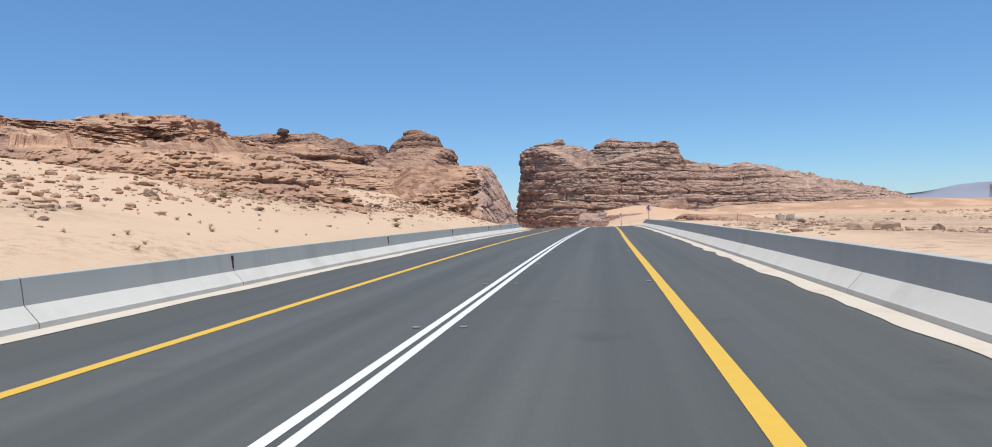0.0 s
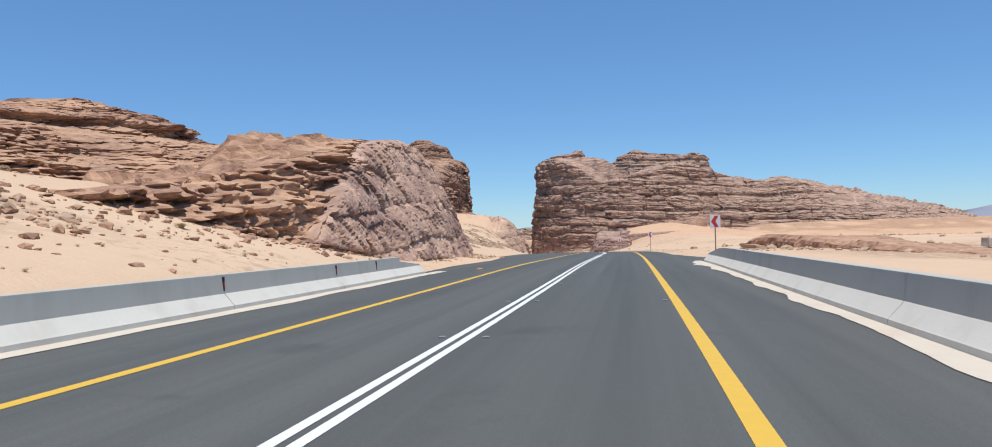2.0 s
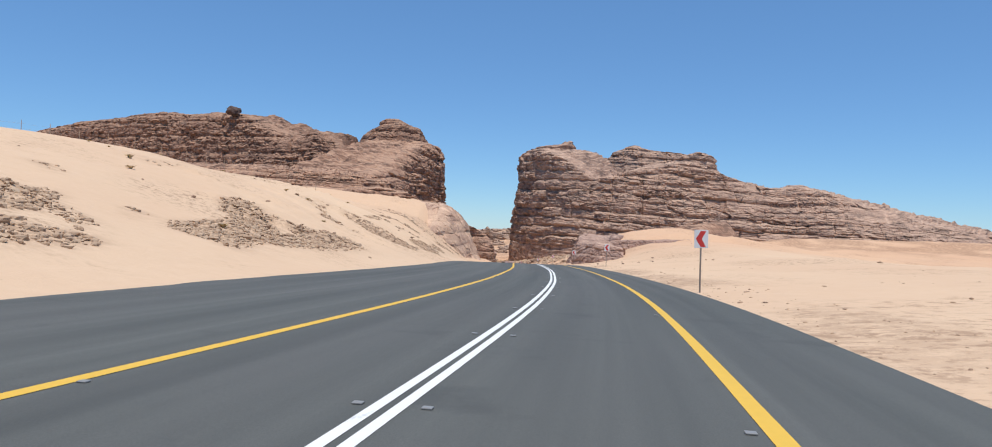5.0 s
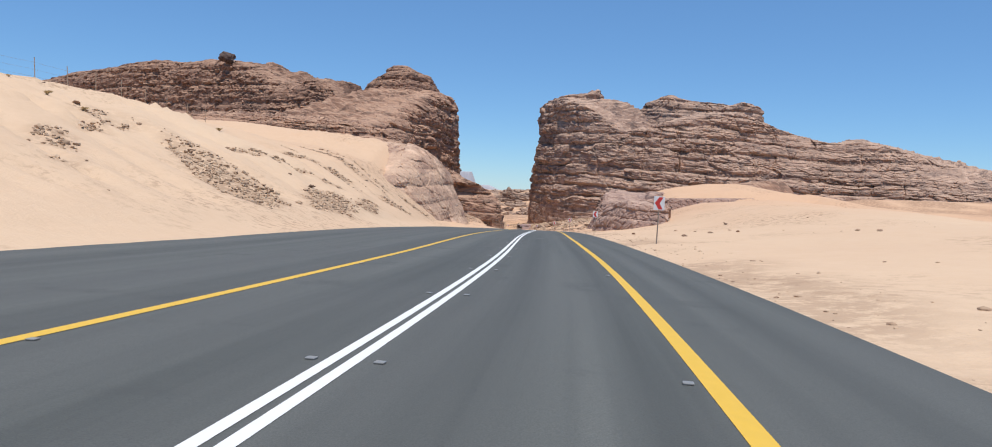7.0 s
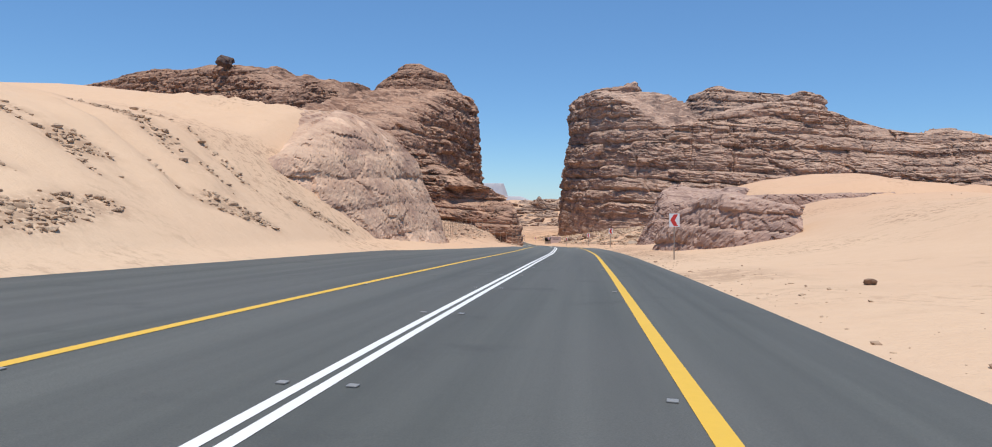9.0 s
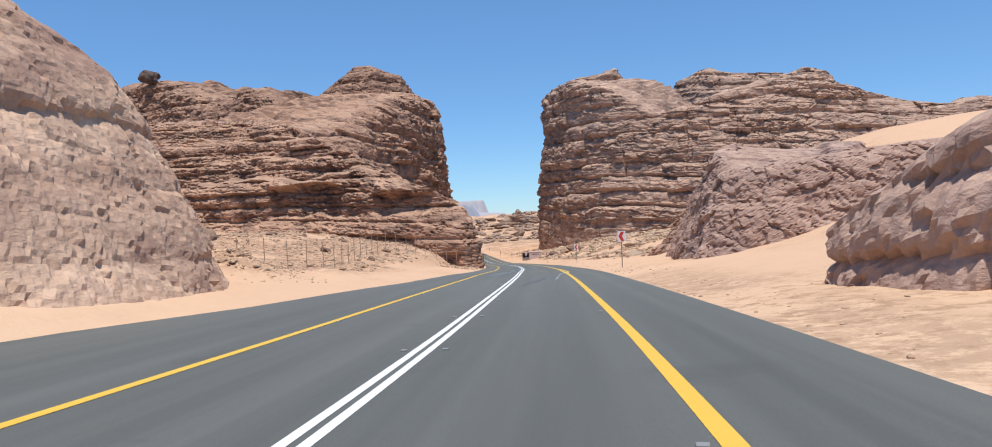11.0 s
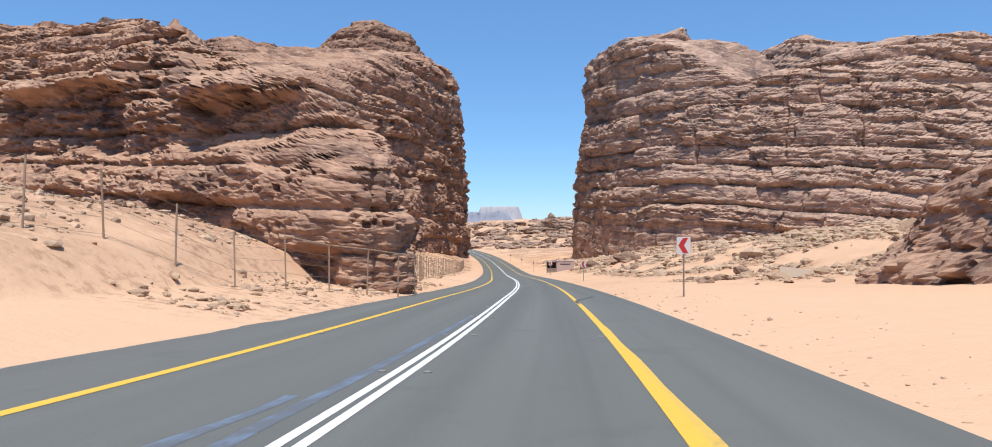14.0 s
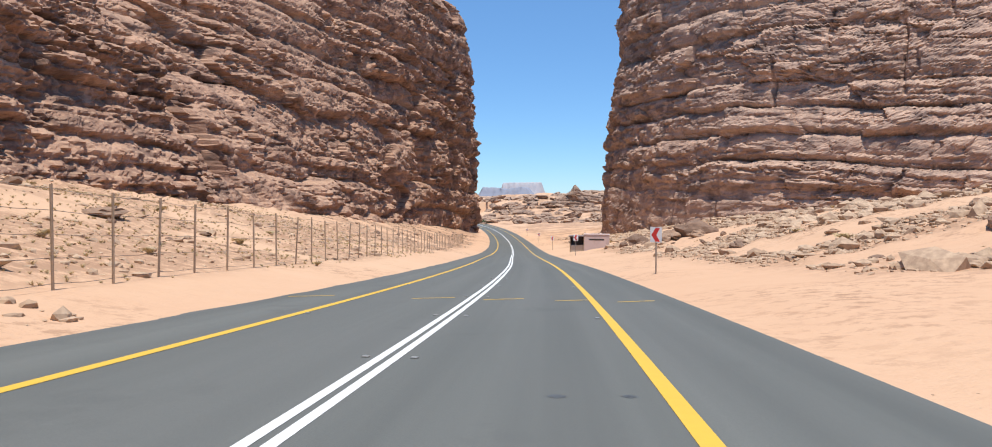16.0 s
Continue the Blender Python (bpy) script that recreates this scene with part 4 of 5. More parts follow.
rock_mass("butte_left_cap", [(-200, 695, 40, 64, 12, 10), (-206, 655, 40, 63, 14, 14), (-198, 626, 40, 67, 18, 14), (-174, 614, 40, 72, 20, 14), (-148, 618, 40, 73, 16, 14), (-133, 640, 40, 71, 12, 14), (-136, 675, 40, 68, 12, 12), (-158, 698, 40, 66, 12, 10)],
          ROCK_RIDGE, "domed cap of the butte", 0.65, 54, 0.6, 3.2, 0.7, 0.1, 0.75, seed=14, beds=0.8, scale=0.8, category="butte", spine=[(-176, 668), (-180, 656), (-178, 648), (-170, 645), (-162, 647), (-157, 654), (-158, 664), (-168, 670)])
rock_mass("butte_left_summit", [(-180, 664, 66, 76, 2, 5), (-182, 652, 66, 77, 3, 6), (-172, 644, 66, 78, 3, 6), (-160, 646, 66, 78, 3, 6), (-155, 656, 66, 76, 3, 5)],
          ROCK_RIDGE, "small summit block of the butte", 0.7, 16, 0.7, 2.4, 0.6, 0.0, 1.2, seed=15, beds=0.6, scale=0.6, category="butte", spine=[(-169, 657)] * 5)
rock_mass("butte_left_ridge", [(-640, 790, -8, 70, 10, 20), (-580, 765, -8, 82, 10, 20), (-520, 735, -8, 86, 10, 20), (-480, 712, -8, 86, 12, 30), (-450, 696, -8, 85, 12, 30), (-424, 680, -8, 86, 14, 30), (-388, 658, -8, 86, 20, 40), (-352, 642, -8, 82, 20, 40), (-320, 629, -8, 82, 18, 40), (-291, 617, -8, 79, 18, 40), (-266, 603, -8, 71, 18, 50), (-248, 594, -8, 63, 20, 50),
                               (-229, 584, -8, 59, 20, 50), (-214, 578, -8, 62, 20, 50), (-200, 574, -8, 61, 18, 50), (-186, 572, -8, 53, 16, 50), (-176, 574, -8, 47, 16, 50), (-160, 579, -8, 45, 12, 40)],
          ROCK_RIDGE, "long layered sandstone ridge behind the butte", 0.75, 100, 0.8, 4.0, 1.0, 0.04, 1.2, seed=16, beds=1.0, slab=0.6, category="ridge")
ALCOVES = [(-83.0, 10.0, -3.7, 2.2, 1.4), (-60.5, 7.5, -4.2, -0.8, 1.2), (-116.0, 11.0, -2.6, 1.4, 1.2)]
STEPS = [(-18, -1.5), (-14, 0), (-9, 3.2), (-4.6, 7.2), (-4.0, 8.4), (1.5, 9.4), (4.2, 11), (5.2, 19), (9.5, 21), (10.6, 30), (15.5, 33), (16.8, 43), (22, 47), (30, 58)]
BLUFF = [(-18, -0.8), (-14, 0), (-9.5, 1.0), (-6.8, 2.2), (-4.6, 6.2), (-3.6, 7.4), (-0.4, 8.4), (1.6, 14), (5, 19), (10, 30), (30, 52)]


def slope_steps(X, Y, z):
    """How far the slope lies back at each height: walls with terraces between them, and a steeper bluff by the road."""
    near = sstep(-66, -56, X) * sstep(416, 410, Y)
    zz = z + 1.1 * vnoise(X / 13, Y / 13, 0 * X, 99) + 0.5 * vnoise(X / 4, Y / 4, 0 * X, 98)
    return np.interp(zz, *zip(*STEPS)) * (1 - near) + np.interp(zz, *zip(*BLUFF)) * near


def pillar_under(X, Y, Z):
    """Shelves that overhang smooth alcoves, and the undercut foot and pitted brow of the pillar."""
    out = 0
    for xc, half, lo, hi, deep in ALCOVES:
        side = sstep(1.0, 0.72, np.abs(X - xc + 0.5 * vnoise(X / 2, Y / 2, Z / 2, 95)) / half) * sstep(420, 414, Y)
        wob = 0.5 * vnoise(X / 4, Y / 4, 0 * Z, 96)
        out = out + deep * side * (1.0 * sstep(hi - 0.5, hi + 0.7, Z + wob) * sstep(hi + 5.5, hi + 1.5, Z) - 0.8 * sstep(lo - 0.3, lo + 0.5, Z + wob) * sstep(hi + 0.6, hi - 0.3, Z + wob) + 0.5 * sstep(lo - 3.5, lo - 0.5, Z) * sstep(lo + 0.3, lo - 0.4, Z + wob))
    near = sstep(-52, -49.5, X) * sstep(412, 407, Y)
    shin = -0.5 * sstep(-10.6, -13.0, Z + 0.5 * vnoise(X / 3, Y / 3, Z / 3, 94)) * near
    hollow = -1.0 * sstep(-47.8, -48.6, X) * sstep(-51.5, -50, X) * sstep(404, 401, Y) * sstep(-10.8, -12.2, Z)
    d1, d2, rv, _ = cells(X / 0.7, Y / 0.7, Z / 0.62, 91)
    pits = -0.75 * sstep(0.45, 0.2, d1) * sstep(-64, -56, X) * sstep(418, 408, Y) * sstep(-11, -9.6, Z) * sstep(-3, -5, Z) * sstep(-0.2, 0.3, vnoise(X / 2.5, Y / 2.5, Z / 1.5, 92))
    belly = 0.25 * sstep(-11.0, -9.4, Z) * sstep(-2.5, -5, Z) * near
    return out + shin + hollow + pits + belly


rock_mass("rock_slope_left", [(-330, 440, -2, 30, 70, 60), (-230, 418, -4, 26, 70, 60), (-150, 408, -5, 25, 62, 50), (-108, 409, -6, 22, 54, 40), (-82, 405.5, -9, 19, 44, 30), (-66, 402.5, -12, 9, 34, 26),
                              (-54, 399.6, -14, 3.5, 27, 18), (-47.8, 397.4, -14.5, -1.0, 23, 12), (-45.3, 399.2, -14.5, -3.0, 23, 10), (-44.6, 402.2, -14.5, -3.4, 23, 10), (-46.0, 405.2, -14.5, -2.4, 22, 10), (-53, 408.8, -14, 0.5, 22, 12), (-64, 414, -13, 4.5, 26, 16), (-73, 427, -12.5, 8, 34, 18), (-81, 440, -13, 12, 36, 20), (-88, 456, -13.5, 16, 36, 20), (-92, 480, -14, 20, 36, 20)],
          ROCK, "stepped sandstone slope ending in an undercut pillar by the road", 0.28, 150, 0.5, 2.2, 0.7, 0.08, 1.75, seed=21, beds=1.05, slab=0.45, fines=0.4, scale=0.45, category="rock slope",
          spine=[(-330, 520), (-235, 500), (-165, 480), (-125, 465), (-105, 452), (-90, 442), (-82, 436), (-78, 434), (-76, 434), (-76, 434), (-77, 434), (-80, 435), (-86, 438), (-94, 444), (-102, 454), (-110, 468), (-114, 486)],
          under=pillar_under, terrace=slope_steps, calm=lambda X, Y, Z: 1 - 0.35 * sstep(-58, -52, X) * sstep(413, 408, Y) * sstep(-4, -6, Z))
# blasted cut on the left, first hill
rock_mass("road_cut_left", [(-13.6, 82, 0.0, 0.5, 0.8, 2), (-12.1, 84, -0.2, 2.4, 1.8, 3), (-11.4, 87, -0.3, 4.5, 3.2, 4), (-11.1, 90.5, -0.4, 6.2, 4.4, 5), (-10.9, 95, -0.5, 7.5, 5.2, 6), (-10.9, 99, -0.6, 8.2, 5.5, 7), (-11.1, 104, -0.6, 8.8, 5.5, 7), (-11.6, 109, -0.8, 9.0, 5.2, 8),
                            (-12.2, 113.5, -1.0, 8.6, 4.6, 8), (-12.8, 117.5, -1.1, 6.9, 4.2, 8), (-13.6, 121, -1.2, 4.4, 4.2, 8), (-14.6, 124.5, -1.3, 1.9, 3.6, 8), (-19, 129, -0.8, 1.2, 3, 8)],
          CUT, "pink blasted rock face of the road cutting", 0.13, 104, 0.25, 2.2, 0.3, 0.02, 1.15, seed=31, block=0.31, plate=20, round_top=0.06, category="rock face")
rock_mass("rock_shoulder_left", [(-19, 66, 1.0, 3.0, 4, 6), (-16.4, 73, 0.8, 3.6, 4, 8), (-14.4, 79, 0.6, 4.4, 4, 8), (-13.2, 83.5, 1.0, 5.0, 4, 8), (-13.2, 88, 3.2, 6.2, 3.2, 9), (-13.9, 93, 4.8, 7.0, 2.6, 10), (-15.0, 99, 6.4, 8.3, 2.4, 10), (-16.2, 107, 7.4, 9.1, 2.6, 8)],
          ROCK_HILL, "stepped ochre rock shoulder above the cutting", 0.17, 50, 0.3, 1.2, 0.5, 0.02, 1.0, seed=77, beds=1.0, slab=0.6, scale=0.26, warp=1.6, plate=20, round_top=0.15, category="rock shoulder")
# rock nose on the left, second cutting
rock_mass("rock_nose_left", [(-39.4, 279.5, -3.5, -1.0, 2, 3), (-35.6, 284, -5, 1.6, 4, 6), (-33.0, 289.5, -6.5, 4.2, 6.0, 8), (-31.9, 296, -7.4, 5.8, 7.5, 9), (-31.7, 302, -8.0, 6.2, 8.5, 9), (-32.2, 308, -8.6, 5.0, 7.6, 9), (-33.7, 313, -8.9, 2.8, 5.8, 10), (-37.5, 317.5, -8.9, 0.5, 6, 10), (-47, 321, -8, 1, 6, 10)],
          CUT_NOSE, "pink rock nose cut back beside the road", 0.18, 76, 0.4, 2.6, 0.5, 0.06, 1.0, seed=37, block=0.24, plate=20, round_top=0.25, category="rock face")
# blasted cut on the right
rock_mass("road_cut_right", [(-18.5, 425, -15.6, -14.5, 2, 6), (-17.4, 418, -15.2, -11.2, 4, 10), (-16.6, 411, -14.6, -8.0, 5, 12), (-16.2, 400, -13.8, -6.2, 5, 14), (-16.1, 386, -12.6, -4.4, 5.5, 14), (-16.0, 372, -11.8, -2.4, 5.5, 14), (-15.6, 358, -11, -0.5, 6, 14), (-15.6, 346, -10.2, 0.0, 6, 14),
                             (-15.2, 336, -9.6, -1.3, 5, 14), (-13.5, 329.5, -9, -3.0, 4, 12), (-8, 328, -8, -2.6, 3.5, 12), (2, 330, -6.5, -1.7, 3, 12), (12, 334, -4, -1.4, 3, 10), (22, 338, -2, -1.0, 3, 8)],
          CUT_DARK, "purplish blasted rock face of the road cutting", 0.16, 96, 0.3, 2.6, 0.4, -0.03, 1.1, seed=41, block=0.32, plate=24, round_top=0.12, category="rock face")
rock_mass("rock_spur_right", [(14, 505, -14, 4, 16, 30), (0, 478, -14, 0, 14, 28), (-9, 452, -14.5, -3.0, 11, 26), (-15, 430, -14.5, -5.0, 9, 24), (-18.5, 412, -14, -6.5, 7, 22), (-16, 396, -13.5, -4.5, 6, 20), (-10, 380, -12, -2.5, 5, 16)],
          ROCK, "dark reddish rock spur below the butte", 0.36, 56, 0.8, 2.2, 0.7, 0.1, 1.2, seed=45, slab=0.6, plate=24, category="rock spur")
rock_mass("sand_outcrop", [(-12, 303, -8, -6.5, 1.5, 3), (-10, 298, -8, -3.6, 2, 4), (-7.5, 293.5, -7.6, -2.0, 2.4, 6), (-4.6, 291, -6.5, -1.8, 2.2, 6), (-1.5, 290.5, -5, -3.0, 2, 5), (2, 292.5, -4, -3.0, 2, 4)],
          CUT_DARK, "broken rock outcrop half buried in sand", 0.18, 36, 0.5, 1.6, 0.5, 0.05, 1.1, seed=43, block=0.27, plate=14, category="rock outcrop")
rock_mass("cut_bank_right", [(9.8, 123.5, -1.0, -0.8, 0.6, 3), (10.4, 121, -1.0, 0.2, 0.8, 5), (10.9, 118.5, -0.9, 0.75, 0.9, 8), (12.0, 112, -0.7, 0.7, 1, 10), (13.4, 104, -0.5, 0.35, 1, 10), (15.2, 97, -0.4, 0.0, 1.2, 8), (19, 92, -0.5, -0.3, 1.5, 6), (25, 88, -1.0, -0.9, 1.5, 5)],
          ROCK_HILL, "low reddish cut bank beside the road", 0.2, 14, 0.2, 0.9, 0.35, -0.03, 1.1, seed=47, block=0.3, plate=12, deep=2.2, category="rock bank")


# first rocky hill on the left
def hill_form(X, Y, Z):
    """Tongues and bays of the hill's foot, and low hollows under its cap."""
    tongue = 2.6 * fbm(X / 9, Y / 9, 0 * Z, 3, 79) + 3.0 * np.exp(-((Y - 55) / 9) ** 2) * sstep(8, 4, Z) - 3.0 * np.exp(-((Y - 36) / 9) ** 2) * sstep(9, 5, Z)
    hollow = -1.3 * sstep(8.8, 9.2, Z) * sstep(10.8, 10.2, Z) * sstep(0.0, 0.3, vnoise(X / 9, Y / 9, 0 * Z, 86))
    return tongue + hollow


rock_mass("rocky_hill_left", [(-25, -110, 1.5, 9.8, 24, 60), (-25, -20, 1.5, 10.0, 24, 60), (-24, 30, 1.5, 10.6, 24, 60), (-22, 55, 1.6, 11.5, 25, 60), (-19, 72, 1.4, 12.6, 27, 60), (-16.2, 82, 2.0, 12.5, 29, 60), (-15.0, 90, 3.6, 11.9, 29, 50),
                             (-14.8, 98, 5.2, 11.9, 29, 50), (-15.6, 106, 6.6, 12.8, 28, 50), (-16.6, 113, 6.8, 12.4, 26, 40), (-18.7, 119, 5.2, 11.8, 22, 30), (-26, 126, 3, 8, 16, 20)],
          ROCK_HILL, "ochre rocky hill of thin broken ledges above a sand slope", 0.28, 180, 0.35, 1.7, 0.8, 0.01, 0.9, seed=73, slab=0.7, beds=0.7, scale=0.36, fines=0.25, warp=2.0, plate=30, round_top=0.03, deep=2.0, category="rock hill", under=hill_form)


rock_mass("hill_cap_left", [(-74, 36, 7, 10.8, 5, 14), (-60, 50, 8, 11.4, 5, 14), (-51, 62, 8, 12.4, 5, 14), (-46.5, 74, 9, 14.1, 4.5, 14), (-45.5, 83, 9, 15.1, 3.5, 14), (-47, 90.5, 9, 15.0, 2.5, 12), (-55, 97, 9, 14.4, 3, 10)],
          ROCK_HILL, "flat ochre cap of the rocky hill", 0.28, 40, 0.35, 1.7, 0.6, 0.0, 1.1, seed=74, slab=0.6, beds=0.8, scale=0.36, warp=2.0, plate=16, round_top=0.1, category="rock hill")
rock_mass("rock_tongue_left", [(-28, 28, 3.0, 6.6, 8, 12), (-21.5, 36, 2.8, 6.8, 8, 12), (-16.5, 42, 2.3, 6.8, 9, 12), (-13.6, 46.2, 2.0, 6.8, 9.5, 12), (-13.8, 50.0, 2.2, 7.0, 9.5, 12), (-17.5, 56, 2.9, 7.4, 9, 12), (-21.5, 63, 3.8, 7.8, 8, 12), (-27, 70, 5, 8.2, 6, 10)],
          ROCK_HILL, "low tongue of reddish ledges reaching down the sand", 0.2, 60, 0.3, 1.3, 0.7, 0.12, 0.9, seed=75, slab=0.6, beds=0.8, scale=0.3, warp=2.0, plate=24, round_top=0.1, deep=1.5, category="rock hill", spine=[(-37, 42), (-36, 46), (-35, 50), (-34, 54), (-34, 57), (-35, 60), (-36, 64), (-38, 68)])


# ---- distance ----
def far_ridge(name, x0, y0, x1, y1, base, height, mat, label, seed, flat=0.0, n=160, depth=200, step=0.0):
    t = np.linspace(0, 1, n)
    env = np.minimum(1, np.sin(np.clip(t, 0, 1) * math.pi) / (0.95 - 0.5 * flat)) ** 0.9
    prof = 0.5 + 0.5 * fbm(t * 7, 0 * t, 0 * t, 5, seed)
    hgt = height * env * (flat + (1 - flat) * prof)
    if step:
        hgt = np.round(hgt / step) * step * 0.6 + hgt * 0.4
    dx, dy = x1 - x0, y1 - y0
    ln = math.hypot(dx, dy)
    nx, ny = -dy / ln, dx / ln
    rows = []
    for k, (back, up) in enumerate(((0, -0.3), (0.2, 0.2), (0.36, 0.5), (0.46, 0.8), (0.48, 0.98), (0.5, 1.0), (0.62, 1.0), (1.0, -0.3))):
        wob = depth * 0.025 * fbm(t * 22, t * 0 + k, 0 * t, 3, seed + 5)
        rows.append(np.stack([x0 + dx * t + nx * (back * depth + wob), y0 + dy * t + ny * (back * depth + wob), base + hgt * up], -1))
    ob = new(name, mesh_np(name, np.array(rows), grid_faces(len(rows), n)[:, ::-1], mat, True))
    return tagged(ob, label, "mountain", kind="structure")


far_ridge("mesa", -935, 3120, -715, 3060, -40, 103, FAR_PALE, "hazy flat-topped mesa far off", 3, 1.0, 120, 180)
far_ridge("mesa_shelf", -1080, 3000, -520, 2880, -40, 62, FAR_PALE, "pale hazy shelf below the mesa", 4, 0.75, 120, 160)
far_ridge("far_hill", -900, 2720, -630, 2640, -40, 84, FAR_BLUE, "violet hazy hill before the mesa", 6, 0.75, 90, 160)
far_ridge("far_mountains", -1000, 4000, 900, 4300, -40, 74, FAR_BLUE, "hazy blue mountains on the horizon", 9, 0.2, 160, 500)
far_ridge("far_mountains", 700, 3700, 4200, 2300, -60, 135, FAR_BLUE, "hazy blue mountains on the horizon", 11, 0.55, 200, 600)
far_ridge("far_hills", -760, 1500, -120, 1380, -32, 34, FAR_ROCK, "brownish low rocky hills beyond the pass", 15, 0.25, 120, 160, 6)
rock_mass("outlying_rocks", [(-196, 1004, -28, -17, 6, 20), (-180, 997, -28, -12.5, 6, 16), (-168, 993, -28, -9, 5, 14), (-161, 992, -28, -6.5, 3, 12), (-157.5, 992, -28, -5, 2, 9), (-156, 992, -28, -0.5, 1.5, 6), (-154, 992, -28, 1.6, 1.5, 5), (-151.5, 993, -28, 0.6, 1.5, 6), (-150, 994, -28, -4, 2, 9), (-142, 997, -28, -6, 4, 14), (-128, 1005, -28, -9, 6, 20), (-90, 1030, -28, -14, 8, 30)],
          MID_ROCK, "dark broken rock knob on the valley floor", 1.2, 36, 0.8, 5, 1.2, 0.02, 1.3, seed=81, beds=0.8, scale=0.8, category="rocks")
far_ridge("low_knoll", 330, 640, 520, 520, -14, 15, MID_ROCK, "low dark rocky knoll on the plain", 25, 0.4, 60, 60)


# ---- road signs ----
def chevron_sign():
    root = tagged(new("chevron_sign"), "white road sign with a red chevron on a steel post", "road sign", "chevron signs along the road")
    bm = bmesh.new()
    bm_rod(bm, (0, 0.035, -0.4), (0, 0.035, 2.78), 0.04, 10)
    part("post", bm, GALVANISED, root, "weathered steel post")
    bm = bmesh.new()
    bm_box(bm, (-0.32, -0.02, 2.05), (0.32, 0.0, 2.88), 0.006)
    board = part("board", bm, SIGN_WHITE, root, "white sign board")
    bm = bmesh.new()
    lo, mid, hi = 2.10, 2.465, 2.83
    out = [(0.22, hi), (-0.03, hi), (-0.25, mid), (-0.03, lo), (0.22, lo), (0.02, mid)]
    front = [bm.verts.new((x, -0.0245, z)) for x, z in out]
    back = [bm.verts.new((x, -0.0205, z)) for x, z in out]
    for quad in ((0, 1, 2, 5), (5, 2, 3, 4)):
        bm.faces.new([front[i] for i in quad])
    for i in range(6):
        j = (i + 1) % 6
        bm.faces.new((front[i], front[j], back[j], back[i]))
    part("chevron", bm, SIGN_RED, board, "red chevron pointing along the bend")
    for z in (2.25, 2.65):
        bm = bmesh.new()
        bm_box(bm, (-0.09, -0.001, z - 0.02), (0.09, 0.085, z + 0.02), 0.005)
        part("bracket", bm, GALVANISED, root)
    return root


def place_signs():
    first = chevron_sign()
    spots = [(5.9, 99.5), (3.72, 160.4), (-1.4, 222.4), (-8.6, 276.0), (-18.4, 339.8), (-28.5, 396.0), (-42.0, 452.3)]
    spots += [tuple(on_road(y, 8.6)[:2]) for y in (508.0, 565.0, 622.0, 676.0)]
    for n, (x, y) in enumerate(spots):
        z = float(ground_z(x, y))
        h = float(np.interp(y, RY, RH))
        m = Matrix.Translation((x, y, z - 0.35 * (n == 6))) @ Matrix.Rotation(-h + 0.12 * math.sin(n * 2.1) - 0.5 * (n == 6), 4, 'Z') @ Matrix.Rotation(0.02 * math.sin(n * 3.7), 4, 'Y')
        if n == 0:
            first.matrix_basis = m
        else:
            copy_thing(first, m)


place_signs()


# ---- wire fences ----
def fence(line, gap, height, label, wires=(0.15, 0.75, 1.3, 1.85, 2.35), seed=1, rail=(0, 0)):
    rnd = random.Random(seed)
    line = np.array(line, float)
    t = np.concatenate([[0], np.cumsum(np.hypot(*np.diff(line, axis=0).T))])
    T = np.arange(0, t[-1], gap)
    P = np.stack([np.interp(T, t, line[:, 0]), np.interp(T, t, line[:, 1])], 1)
    root = tagged(new("wire_fence"), label, "fence")
    tops = []
    for x, y in P:
        z = float(ground_z(x, y))
        lean = Vector((rnd.gauss(0, 0.05), rnd.gauss(0, 0.05), height + rnd.gauss(0, 0.05)))
        a, b = Vector((x, y, z - 0.3)), Vector((x, y, z)) + lean
        tops.append((Vector((x, y, z)), lean / height))
        bm = bmesh.new()
        bm_rod(bm, a, b, 0.038, 8)
        part("post", bm, RUSTY, root)
    for h in wires:
        bm = bmesh.new()
        for (a, la), (b, lb) in zip(tops, tops[1:]):
            p, q = a + la * h, b + lb * h
            m = (p + q) / 2 - Vector((0, 0, 0.03))
            bm_rod(bm, p, m, 0.007, 4)
            bm_rod(bm, m, q, 0.007, 4)
        part("wire", bm, WIRE, root)
    for (a, la), (b, lb) in zip(tops, tops[1:]):
        if rail[0] < a.y < rail[1]:
            bm = bmesh.new()
            bm_rod(bm, a + la * (height - 0.03), b + lb * (height - 0.03), 0.03, 6)
            part("rail", bm, RUSTY, root)
    return root


fence([(-76, 343), (-61.6, 339.5), (-46.5, 336.5), (-45.8, 345), (-48, 356), (-50, 368), (-48.6, 380), (-46, 390), (-44.4, 396.6), (-43.9, 400), (-45.6, 404), (-49.2, 411), (-52, 421), (-56.2, 433), (-65, 465), (-75, 500), (-84, 530), (-92, 556), (-101, 585)],
      2.9, 2.45, "rusty steel posts with strands of wire on sand", seed=4, rail=(387, 402))
fence([(-61, 267), (-62, 255), (-63, 243), (-66, 232), (-75, 222), (-95, 212)], 3.7, 2.4, "thin fence posts along the crest of a dune", (0.5, 1.2, 1.9), seed=9)


